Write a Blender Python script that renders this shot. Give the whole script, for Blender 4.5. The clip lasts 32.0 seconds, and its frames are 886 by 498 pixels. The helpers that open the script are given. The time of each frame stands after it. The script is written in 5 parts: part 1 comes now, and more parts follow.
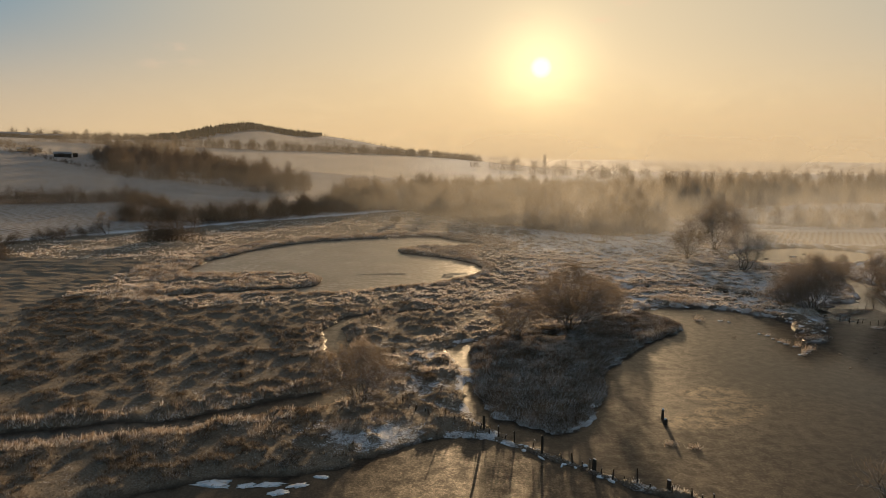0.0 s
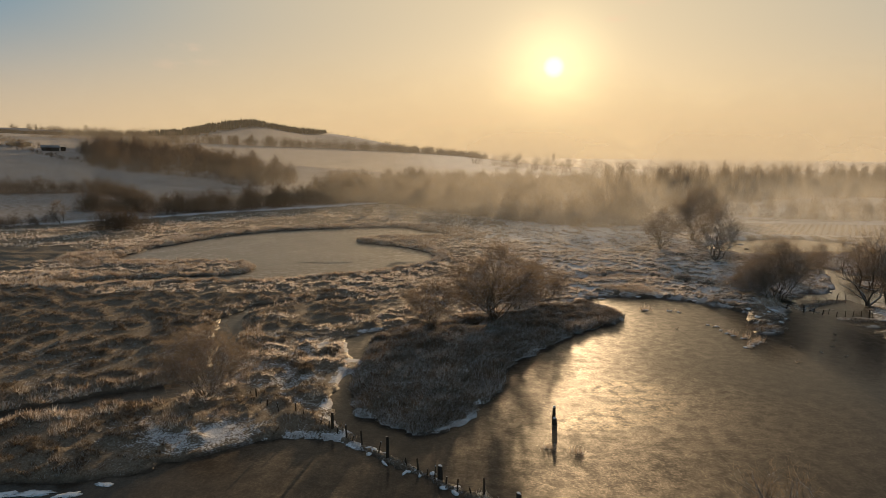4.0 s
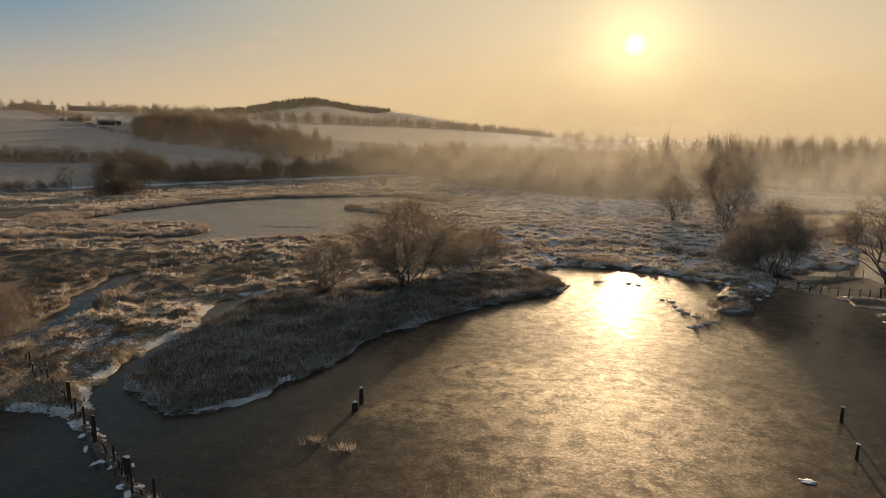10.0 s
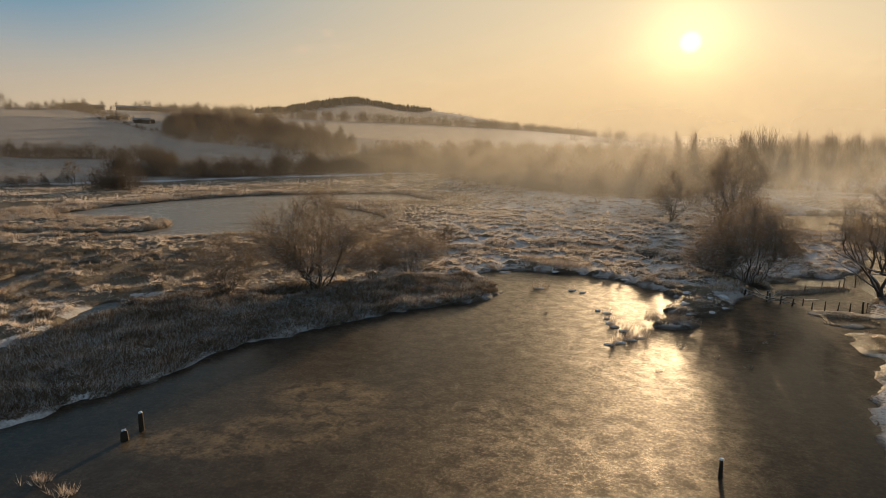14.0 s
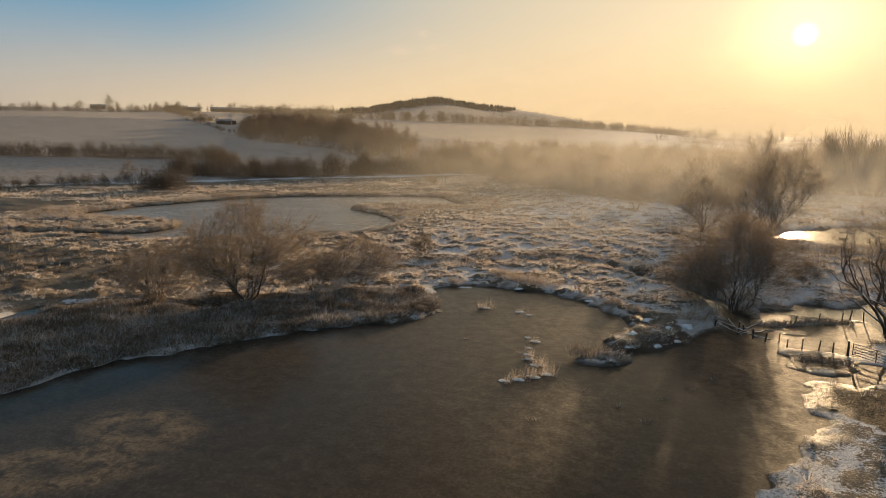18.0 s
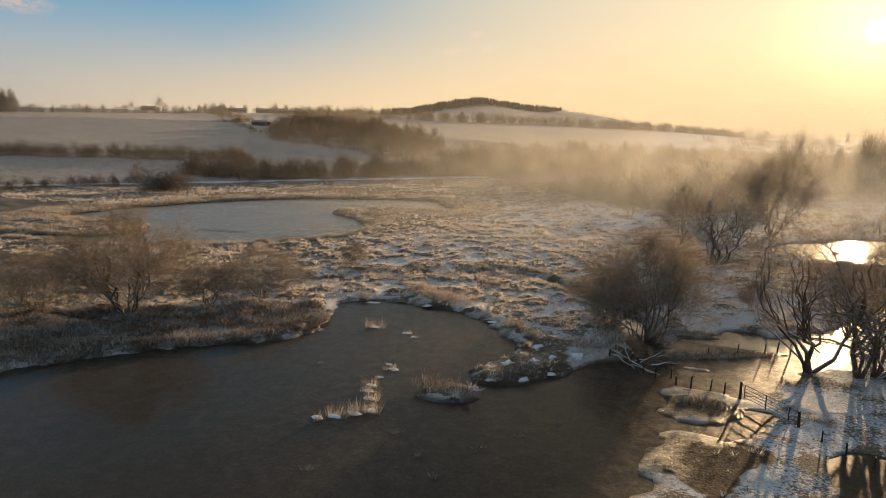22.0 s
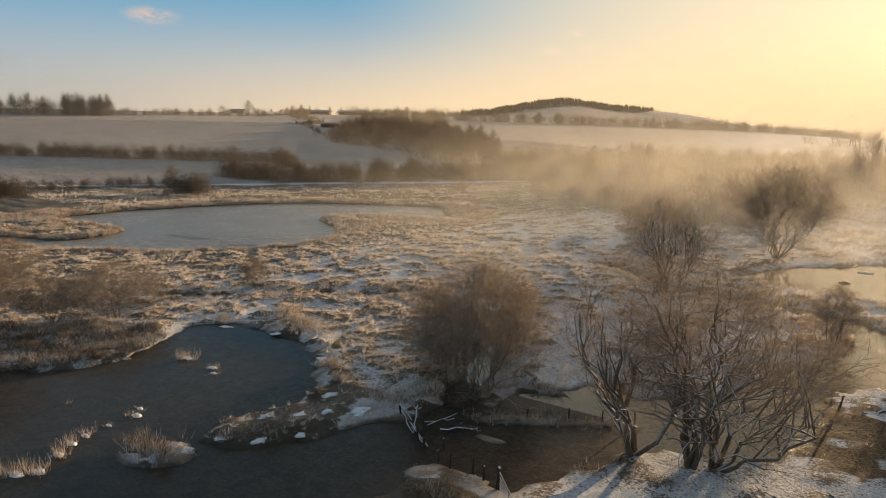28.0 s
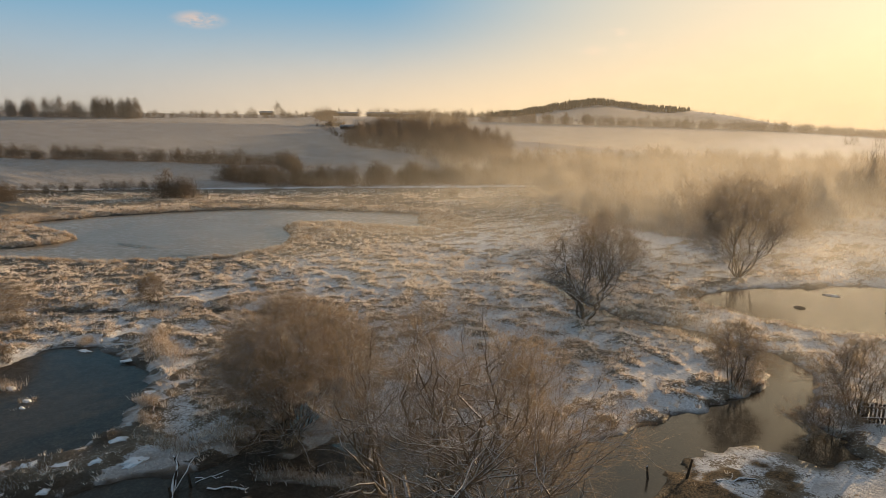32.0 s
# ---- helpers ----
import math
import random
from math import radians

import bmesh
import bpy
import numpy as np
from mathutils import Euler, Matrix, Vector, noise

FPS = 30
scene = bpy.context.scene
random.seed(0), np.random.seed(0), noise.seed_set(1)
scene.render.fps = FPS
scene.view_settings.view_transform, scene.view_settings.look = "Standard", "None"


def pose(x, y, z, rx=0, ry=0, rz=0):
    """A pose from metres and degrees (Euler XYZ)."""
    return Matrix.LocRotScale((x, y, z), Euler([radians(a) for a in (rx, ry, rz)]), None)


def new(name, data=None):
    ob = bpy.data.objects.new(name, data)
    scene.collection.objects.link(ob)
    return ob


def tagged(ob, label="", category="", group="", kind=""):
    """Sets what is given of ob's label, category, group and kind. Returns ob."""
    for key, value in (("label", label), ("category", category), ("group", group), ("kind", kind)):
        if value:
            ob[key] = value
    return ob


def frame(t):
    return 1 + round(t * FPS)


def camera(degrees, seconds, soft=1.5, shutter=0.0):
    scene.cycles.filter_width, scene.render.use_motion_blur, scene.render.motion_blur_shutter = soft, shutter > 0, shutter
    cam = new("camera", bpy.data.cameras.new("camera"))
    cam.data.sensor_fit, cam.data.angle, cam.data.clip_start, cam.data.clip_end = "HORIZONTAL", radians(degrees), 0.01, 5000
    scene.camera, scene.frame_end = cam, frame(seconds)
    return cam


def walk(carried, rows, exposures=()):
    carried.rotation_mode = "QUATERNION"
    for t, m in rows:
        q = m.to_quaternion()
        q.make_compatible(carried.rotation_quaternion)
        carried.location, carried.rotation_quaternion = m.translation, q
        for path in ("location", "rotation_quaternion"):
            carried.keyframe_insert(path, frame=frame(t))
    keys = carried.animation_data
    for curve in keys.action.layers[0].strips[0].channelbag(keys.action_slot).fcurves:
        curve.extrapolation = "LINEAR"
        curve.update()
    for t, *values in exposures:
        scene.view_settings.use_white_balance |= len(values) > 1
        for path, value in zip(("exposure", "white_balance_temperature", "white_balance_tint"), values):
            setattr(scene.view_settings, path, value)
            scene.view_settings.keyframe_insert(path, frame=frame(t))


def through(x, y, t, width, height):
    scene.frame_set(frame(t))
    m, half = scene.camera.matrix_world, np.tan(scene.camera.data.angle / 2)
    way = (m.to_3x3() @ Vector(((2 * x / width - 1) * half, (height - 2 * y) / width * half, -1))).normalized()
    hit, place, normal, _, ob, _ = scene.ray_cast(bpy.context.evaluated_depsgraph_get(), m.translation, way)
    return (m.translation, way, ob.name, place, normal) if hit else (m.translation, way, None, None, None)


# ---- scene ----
cam = camera(70.1, 32.0, soft=0.7)
METRES, EYE, TILT, LEAN, TURN = 141.84, 28.2, 0.0, 0.0, 0.0
ROWS = [
    (0.0, 0.0, 0.0, 0.0, 0.09, -8.23, -0.6),
    (0.5, 0.0128, 0.0088, -0.0029, 0.23, -8.23, -0.6),
    (1.0, 0.0257, 0.0175, -0.006, 0.38, -8.24, -0.6),
    (1.5, 0.0387, 0.0261, -0.0092, 0.5, -8.23, -0.59),
    (2.0, 0.0518, 0.0347, -0.0127, 0.61, -8.24, -0.59),
    (2.5, 0.0649, 0.0434, -0.0173, 0.72, -8.24, -0.58),
    (3.0, 0.0783, 0.052, -0.0216, 0.85, -8.25, -0.59),
    (3.5, 0.0915, 0.0607, -0.0256, 0.98, -8.25, -0.6),
    (5.5, 0.1445, 0.0941, -0.0409, 2.17, -8.9, -0.66),
    (6.0, 0.1568, 0.1023, -0.0439, 2.57, -9.76, -0.67),
    (6.5, 0.169, 0.1099, -0.0463, 3.06, -9.9, -0.69),
    (7.0, 0.181, 0.1177, -0.0489, 3.71, -9.91, -0.71),
    (7.5, 0.1928, 0.1255, -0.0515, 4.4, -9.93, -0.7),
    (8.0, 0.2047, 0.1338, -0.0542, 5.07, -9.93, -0.68),
    (8.5, 0.2167, 0.1422, -0.0569, 5.74, -9.95, -0.69),
    (9.0, 0.2289, 0.1513, -0.0596, 6.41, -9.96, -0.66),
    (9.5, 0.2402, 0.16, -0.0622, 7.08, -9.97, -0.66),
    (10.0, 0.2524, 0.1696, -0.0649, 7.81, -9.99, -0.64),
    (10.5, 0.2645, 0.1794, -0.0675, 8.52, -10.03, -0.62),
    (11.0, 0.2764, 0.1893, -0.0698, 9.28, -10.04, -0.62),
    (11.5, 0.2884, 0.1992, -0.0716, 10.08, -10.06, -0.62),
    (12.0, 0.3005, 0.209, -0.073, 10.9, -10.08, -0.6),
    (12.5, 0.3127, 0.2185, -0.0741, 11.76, -10.09, -0.59),
    (13.0, 0.3253, 0.2276, -0.074, 12.21, -10.08, -0.62),
    (13.5, 0.3372, 0.2363, -0.0736, 12.17, -10.06, -0.61),
    (14.0, 0.3495, 0.2448, -0.0734, 12.14, -10.05, -0.64),
    (14.5, 0.3625, 0.2532, -0.073, 12.33, -10.05, -0.66),
    (16.5, 0.4154, 0.2881, -0.0697, 16.17, -10.15, -0.62),
    (17.0, 0.4283, 0.2978, -0.0691, 17.92, -10.15, -0.58),
    (17.5, 0.4409, 0.3075, -0.0684, 19.34, -10.17, -0.56),
    (18.0, 0.4531, 0.3173, -0.0678, 20.31, -10.19, -0.58),
    (18.5, 0.4652, 0.3271, -0.0671, 21.2, -10.18, -0.58),
    (19.0, 0.4773, 0.3371, -0.0664, 22.01, -10.2, -0.58),
    (19.5, 0.4892, 0.3471, -0.0655, 22.46, -10.21, -0.61),
    (20.0, 0.5012, 0.3572, -0.065, 22.89, -10.2, -0.62),
    (20.5, 0.5131, 0.3672, -0.0644, 23.37, -10.2, -0.64),
    (21.0, 0.5249, 0.3775, -0.0638, 23.9, -10.21, -0.65),
    (21.5, 0.5367, 0.3878, -0.0634, 24.51, -10.2, -0.65),
    (22.0, 0.5484, 0.3982, -0.063, 25.01, -10.19, -0.66),
    (22.5, 0.56, 0.4089, -0.0625, 25.41, -10.2, -0.65),
    (23.0, 0.5716, 0.4195, -0.062, 25.82, -10.2, -0.68),
    (23.5, 0.583, 0.4305, -0.0615, 26.26, -10.2, -0.66),
    (24.0, 0.5943, 0.4416, -0.0609, 26.9, -10.2, -0.65),
    (24.5, 0.6052, 0.4529, -0.0601, 27.72, -10.21, -0.64),
    (25.0, 0.6159, 0.4644, -0.0592, 28.63, -10.23, -0.65),
    (25.5, 0.6265, 0.4761, -0.0583, 29.54, -10.24, -0.63),
    (27.5, 0.6615, 0.5276, -0.0567, 32.92, -10.22, -0.66),
    (28.0, 0.6708, 0.5402, -0.0559, 33.6, -10.21, -0.63),
    (28.5, 0.6801, 0.5528, -0.055, 34.06, -10.21, -0.6),
    (29.0, 0.6891, 0.5654, -0.054, 34.45, -10.21, -0.59),
    (29.5, 0.6981, 0.5781, -0.0529, 34.85, -10.22, -0.6),
    (30.0, 0.707, 0.5908, -0.0518, 35.26, -10.19, -0.58),
    (30.5, 0.7159, 0.6036, -0.0506, 35.71, -10.2, -0.57),
    (31.0, 0.7245, 0.6165, -0.0494, 36.18, -10.19, -0.56),
    (31.5, 0.7331, 0.6296, -0.0484, 36.65, -10.2, -0.55),
    (32.0, 0.7417, 0.6428, -0.0472, 37.11, -10.19, -0.54),
]
walk(cam, [(t, pose(0, 0, EYE, TILT, LEAN, TURN) @ pose(METRES * x, METRES * y, METRES * z, 90 + pitch, roll, yaw)) for t, x, y, z, yaw, pitch, roll in ROWS],
     [(0.0, 0.52), (9.0, 0.48), (14.0, 0.60), (19.0, 0.86), (25.0, 1.02), (32.0, 1.10)])

# ---- light ----
SUN_AZ, SUN_EL = radians(8.4), radians(7.8)
SUN_DIR = Vector((math.sin(SUN_AZ) * math.cos(SUN_EL), math.cos(SUN_AZ) * math.cos(SUN_EL), math.sin(SUN_EL)))
sun_data = bpy.data.lights.new("sun", "SUN")
sun_data.energy, sun_data.angle, sun_data.color = 5.0, radians(0.6), (1.0, 0.69, 0.38)
sun = new("sun", sun_data)
sun.rotation_mode = "QUATERNION"
sun.rotation_quaternion = SUN_DIR.to_track_quat("Z", "Y")

world = bpy.data.worlds.new("winter_sky")
scene.world = world
world.use_nodes = True


class Nodes:
    """Short way to wire a node tree."""

    def __init__(self, tree):
        self.tree = tree
        tree.nodes.clear()

    def add(self, kind, values=None, **props):
        n = self.tree.nodes.new(kind)
        for k, v in props.items():
            setattr(n, k, v)
        for k, v in (values or {}).items():
            if isinstance(v, bpy.types.NodeSocket):
                self.tree.links.new(v, n.inputs[k])
            else:
                n.inputs[k].default_value = v
        return n

    def math(self, op, a, b=0.0, c=0.0, clamp=False):
        return self.add("ShaderNodeMath", {0: a, 1: b, 2: c}, operation=op, use_clamp=clamp).outputs[0]

    def span(self, v, a, b, c=0.0, d=1.0, smooth=True):
        return self.add("ShaderNodeMapRange", {0: v, 1: a, 2: b, 3: c, 4: d},
                        interpolation_type="SMOOTHSTEP" if smooth else "LINEAR").outputs[0]

    def mix(self, f, a, b, blend="MIX"):
        return self.add("ShaderNodeMix", {0: f, 6: a, 7: b}, data_type="RGBA", blend_type=blend).outputs[2]

    def noise(self, vec, scale, detail=4.0, rough=0.55, distort=0.0):
        return self.add("ShaderNodeTexNoise", {"Vector": vec, "Scale": scale, "Detail": detail, "Roughness": rough, "Distortion": distort}).outputs[0]


def rgb(r, g, b):
    return (r, g, b, 1.0)


# sky: thin high blue over a warm hazy horizon, with the sun's aureole
w = Nodes(world.node_tree)
way = w.add("ShaderNodeTexCoord").outputs["Generated"]
sep = w.add("ShaderNodeSeparateXYZ", {0: way})
up = sep.outputs[2]
near_sun = w.add("ShaderNodeVectorMath", {0: way, 1: tuple(SUN_DIR)}, operation="DOT_PRODUCT").outputs["Value"]
flat_len = w.math("SQRT", w.math("MAXIMUM", w.math("SUBTRACT", 1.0, w.math("MULTIPLY", up, up)), 0.001))
azim = w.math("DIVIDE", w.math("ADD", w.math("MULTIPLY", sep.outputs[0], math.sin(SUN_AZ)), w.math("MULTIPLY", sep.outputs[1], math.cos(SUN_AZ))), flat_len)
toward = w.span(azim, 0.15, 1.02)
horizon = w.mix(toward, rgb(0.53, 0.46, 0.38), rgb(0.93, 0.655, 0.35))
high = w.mix(w.span(azim, 0.60, 1.04), rgb(0.11, 0.285, 0.43), rgb(0.75, 0.605, 0.40))
sky_col = w.mix(w.span(up, -0.02, 0.225), horizon, high)
sky_col = w.mix(w.span(up, 0.28, 0.75), sky_col, rgb(0.19, 0.205, 0.23))
nishita = w.add("ShaderNodeTexSky", sky_type="NISHITA", sun_disc=False, sun_elevation=SUN_EL, sun_rotation=SUN_AZ,
                air_density=1.0, dust_density=3.0, ozone_density=1.5)
base_sky = w.mix(1.0, sky_col, w.mix(1.0, nishita.outputs[0], rgb(0.004, 0.004, 0.004), "MULTIPLY"), "ADD")
halo_wide = w.math("MULTIPLY", w.math("POWER", w.math("MAXIMUM", near_sun, 0.0), 45.0), 0.06)
halo = w.math("MULTIPLY", w.math("POWER", w.math("MAXIMUM", near_sun, 0.0), 420.0), 0.52)
disc = w.math("MULTIPLY", w.span(near_sun, math.cos(radians(1.05)), math.cos(radians(0.1))), 1.0)
glow = w.mix(1.0, base_sky, w.mix(1.0, w.add("ShaderNodeCombineColor", {0: halo_wide, 1: halo_wide, 2: halo_wide}).outputs[0], rgb(1.0, 0.75, 0.35), "MULTIPLY"), "ADD")
glow = w.mix(1.0, glow, w.mix(1.0, w.add("ShaderNodeCombineColor", {0: halo, 1: halo, 2: halo}).outputs[0], rgb(1.0, 0.85, 0.40), "MULTIPLY"), "ADD")
glow = w.mix(1.0, glow, w.add("ShaderNodeCombineColor", {0: disc, 1: disc, 2: w.math("MULTIPLY", disc, 0.5)}).outputs[0], "ADD")
# wisps of pink cloud high in the haze
cloudy = w.noise(w.add("ShaderNodeMapping", {0: way, 3: (9.0, 9.0, 26.0)}).outputs[0], 2.6, 5.0, 0.65)
for az_, el_, size, much in ((-57.4, 9.0, 2.6, 0.75), (-22.7, 8.6, 1.6, 0.3), (-24.0, 7.2, 1.8, 0.22), (-21.2, 7.4, 1.9, 0.2), (13.4, 11.6, 1.5, 0.3), (6.2, 12.0, 1.9, 0.25), (15.8, 12.8, 2.0, 0.25)):
    a_, e_ = radians(az_), radians(el_)
    spot = (math.sin(a_) * math.cos(e_), math.cos(a_) * math.cos(e_), math.sin(e_))
    apart = w.add("ShaderNodeVectorMath", {0: way, 1: spot}, operation="SUBTRACT").outputs[0]
    apart = w.add("ShaderNodeVectorMath", {0: apart, 1: (1.0, 1.0, 3.0)}, operation="MULTIPLY").outputs[0]
    close = w.add("ShaderNodeVectorMath", {0: apart}, operation="LENGTH").outputs["Value"]
    wisp = w.math("MULTIPLY", w.span(close, radians(size), 0.0), w.span(cloudy, 0.34, 0.6))
    glow = w.mix(w.math("MULTIPLY", wisp, much), glow, rgb(0.72, 0.475, 0.33) if az_ < -50 else rgb(1.15, 0.72, 0.48))
w.add("ShaderNodeOutputWorld", {0: w.add("ShaderNodeBackground", {0: glow, 1: 0.62}).outputs[0]})

# ---- materials ----


def material(name):
    m = bpy.data.materials.new(name)
    m.use_nodes = True
    return m, Nodes(m.node_tree)


def finish(n, shader):
    n.add("ShaderNodeOutputMaterial", {0: shader})


def bsdf(n, colour, rough, normal=None, **more):
    values = {"Base Color": colour, "Roughness": rough}
    if normal is not None:
        values["Normal"] = normal
    values.update({k.replace("_", " "): v for k, v in more.items()})
    return n.add("ShaderNodeBsdfPrincipled", values).outputs[0]


def bump(n, height, strength, distance=0.05):
    return n.add("ShaderNodeBump", {"Height": height, "Strength": strength, "Distance": distance}).outputs[0]


def ground_material():
    """Frosted marsh: snow between dead grass and wet peat; clean snow on the fields."""
    m, n = material("frosted_marsh")
    pos = n.add("ShaderNodeTexCoord").outputs["Object"]
    snow = n.add("ShaderNodeAttribute", attribute_name="snow").outputs["Fac"]
    wet = n.add("ShaderNodeAttribute", attribute_name="wet").outputs["Fac"]
    big = n.noise(pos, 0.09, 5.0, 0.6)
    mid = n.noise(pos, 1.1, 6.0, 0.68, 0.6)
    fine = n.noise(pos, 5.5, 5.0, 0.75)
    grass = n.mix(mid, rgb(0.055, 0.042, 0.030), rgb(0.21, 0.16, 0.11))
    grass = n.mix(n.span(fine, 0.35, 0.7), grass, rgb(0.30, 0.25, 0.19))
    frost = n.mix(n.span(fine, 0.3, 0.7), rgb(0.46, 0.47, 0.50), rgb(0.86, 0.865, 0.88))
    cover = n.math("ADD", n.math("MULTIPLY", big, 0.55), n.math("MULTIPLY", mid, 0.75))
    cover = n.math("ADD", cover, n.math("MULTIPLY", n.math("SUBTRACT", fine, 0.5), 1.35))
    cover = n.math("ADD", cover, n.math("MULTIPLY", n.math("SUBTRACT", snow, 0.43), 1.2))
    tuft = n.add("ShaderNodeAttribute", attribute_name="tuft").outputs["Fac"]
    cover = n.math("SUBTRACT", n.math("ADD", cover, 0.06), n.math("MULTIPLY", tuft, 0.32))
    white = n.math("MULTIPLY", n.span(cover, 0.57, 0.77), 0.94)
    col = n.mix(white, grass, frost)
    rows_of_stubble = n.add("ShaderNodeTexWave", {"Vector": n.add("ShaderNodeMapping", {0: pos, 2: (0, 0, 0.55)}).outputs[0], "Scale": 0.16, "Distortion": 3.0, "Detail": 3.0, "Detail Scale": 1.5}).outputs["Fac"]
    stubble = n.math("MULTIPLY", n.span(n.math("ADD", n.math("MULTIPLY", rows_of_stubble, 0.35), n.math("ADD", n.math("MULTIPLY", mid, 0.5), n.math("MULTIPLY", big, 0.4))), 0.52, 0.85), n.span(snow, 0.6, 0.9))
    col = n.mix(n.math("ADD", n.math("MULTIPLY", stubble, 0.6), n.math("MULTIPLY", n.span(snow, 0.6, 0.9), 0.57)), col, rgb(0.25, 0.20, 0.16))
    mud = n.add("ShaderNodeAttribute", attribute_name="mud").outputs["Fac"]
    shelf = n.add("ShaderNodeAttribute", attribute_name="shelf").outputs["Fac"]
    col = n.mix(shelf, col, n.mix(mid, rgb(0.20, 0.165, 0.125), rgb(0.42, 0.375, 0.32)))
    litter = n.mix(n.span(fine, 0.36, 0.62), rgb(0.02, 0.015, 0.010), rgb(0.17, 0.112, 0.058))
    col = n.mix(n.math("MULTIPLY", n.span(n.math("ADD", mud, n.math("MULTIPLY", n.math("SUBTRACT", fine, 0.5), 1.2)), 0.3, 0.6), n.span(mud, 0.02, 0.2)), col, litter)
    peat = n.mix(fine, rgb(0.018, 0.013, 0.009), rgb(0.06, 0.042, 0.026))
    col = n.mix(wet, col, peat)
    rough = n.math("SUBTRACT", 0.9, n.math("MAXIMUM", n.math("MULTIPLY", wet, 0.45), n.math("MULTIPLY", shelf, 0.5)))
    h = n.math("ADD", n.math("MULTIPLY", mid, 1.0), n.math("MULTIPLY", fine, 0.45))
    finish(n, bsdf(n, col, rough, bump(n, h, 1.0, 0.3), Specular_IOR_Level=0.25))
    return m


def ice_material(name, rime, dark, pale, smooth=0.10, frosty=0.55, tone=(0.94, 0.71, 0.47), clarity=0.46, patches=(), ior=1.31):
    """Thin brown ice over dark water: mottled skin of frost grains, blotches of melt and refreeze."""
    m, n = material(name)
    pos = n.add("ShaderNodeTexCoord").outputs["Object"]
    big = n.noise(pos, 0.045, 4.0, 0.5, 0.8)
    mid = n.noise(pos, 0.8, 6.0, 0.7, 0.25)
    fine = n.noise(pos, 4.0, 5.0, 0.75, 0.2)
    grain = n.noise(pos, 14.0, 3.0, 0.7)
    col = n.mix(big, rgb(*dark), rgb(*pale))
    patch = 0.0
    for x, y, a, b, turn in patches:
        m2 = n.add("ShaderNodeMapping", {0: pos, 1: (x, y, 0.0), 2: (0.0, 0.0, turn), 3: (a, b, 1.0)}, vector_type="TEXTURE").outputs[0]
        m2 = n.add("ShaderNodeVectorMath", {0: m2, 1: n.add("ShaderNodeVectorMath", {0: n.add("ShaderNodeTexNoise", {"Vector": pos, "Scale": 0.35, "Detail": 4.0}).outputs["Color"], 3: 0.9}, operation="SCALE").outputs[0]}, operation="ADD").outputs[0]
        m2 = n.add("ShaderNodeVectorMath", {0: m2, 1: (0.45, 0.45, 0.0)}, operation="SUBTRACT").outputs[0]
        flat = n.add("ShaderNodeVectorMath", {0: m2, 1: (1.0, 1.0, 0.0)}, operation="MULTIPLY").outputs[0]
        off = n.math("ABSOLUTE", n.math("SUBTRACT", n.add("ShaderNodeVectorMath", {0: flat}, operation="LENGTH").outputs["Value"], 0.72))
        patch = n.math("MAXIMUM", patch, n.span(off, 0.75, 0.0))
    skin = n.span(n.math("ADD", n.math("MULTIPLY", big, 0.5), n.math("MULTIPLY", mid, 0.55)), 0.42, 0.66)
    speck = n.math("MULTIPLY", n.span(n.math("ADD", n.math("MULTIPLY", fine, 0.6), n.math("MULTIPLY", grain, 0.4)), 0.50, 0.64), n.math("ADD", 0.25, n.math("MULTIPLY", skin, 0.75)))
    col = n.mix(n.math("MULTIPLY", speck, 0.16), col, rgb(0.26, 0.19, 0.12))
    patch = n.math("MULTIPLY", patch, n.math("MULTIPLY", n.span(fine, 0.25, 0.65, 0.3, 1.0), n.span(mid, 0.34, 0.62)))
    col = n.mix(n.math("MULTIPLY", patch, 0.5), col, rgb(0.34, 0.24, 0.13))
    rough = n.math("ADD", smooth, n.math("ADD", n.math("MULTIPLY", skin, 0.06), n.math("MULTIPLY", speck, 0.08)))
    h = n.math("ADD", n.math("MULTIPLY", fine, 0.3), n.math("MULTIPLY", grain, n.math("ADD", 0.25, n.math("MULTIPLY", skin, 0.6))))
    clear = bsdf(n, col, rough, bump(n, h, 0.05, 0.02), IOR=ior, Specular_IOR_Level=clarity, Specular_Tint=rgb(*tone))
    mottle = n.span(n.math("ADD", n.math("MULTIPLY", mid, 0.5), n.math("MULTIPLY", fine, 0.5)), 0.40, 0.60)
    rimed = bsdf(n, col, n.math("SUBTRACT", frosty, n.math("MULTIPLY", mottle, 0.06)), bump(n, h, 0.5, 0.06), IOR=1.31, Specular_IOR_Level=n.math("ADD", 0.09, n.math("ADD", n.math("MULTIPLY", mottle, 0.50), n.math("MULTIPLY", n.math("ADD", skin, n.math("MULTIPLY", patch, 2.5)), 0.10))), Specular_Tint=rgb(0.95, 0.65, 0.34))
    share = n.math("MULTIPLY", n.math("ADD", 0.62, n.math("ADD", n.math("MULTIPLY", skin, 0.25), n.math("MULTIPLY", speck, 0.35))), rime, clamp=True)
    finish(n, n.add("ShaderNodeMixShader", {0: share, 1: clear, 2: rimed}).outputs[0])
    return m


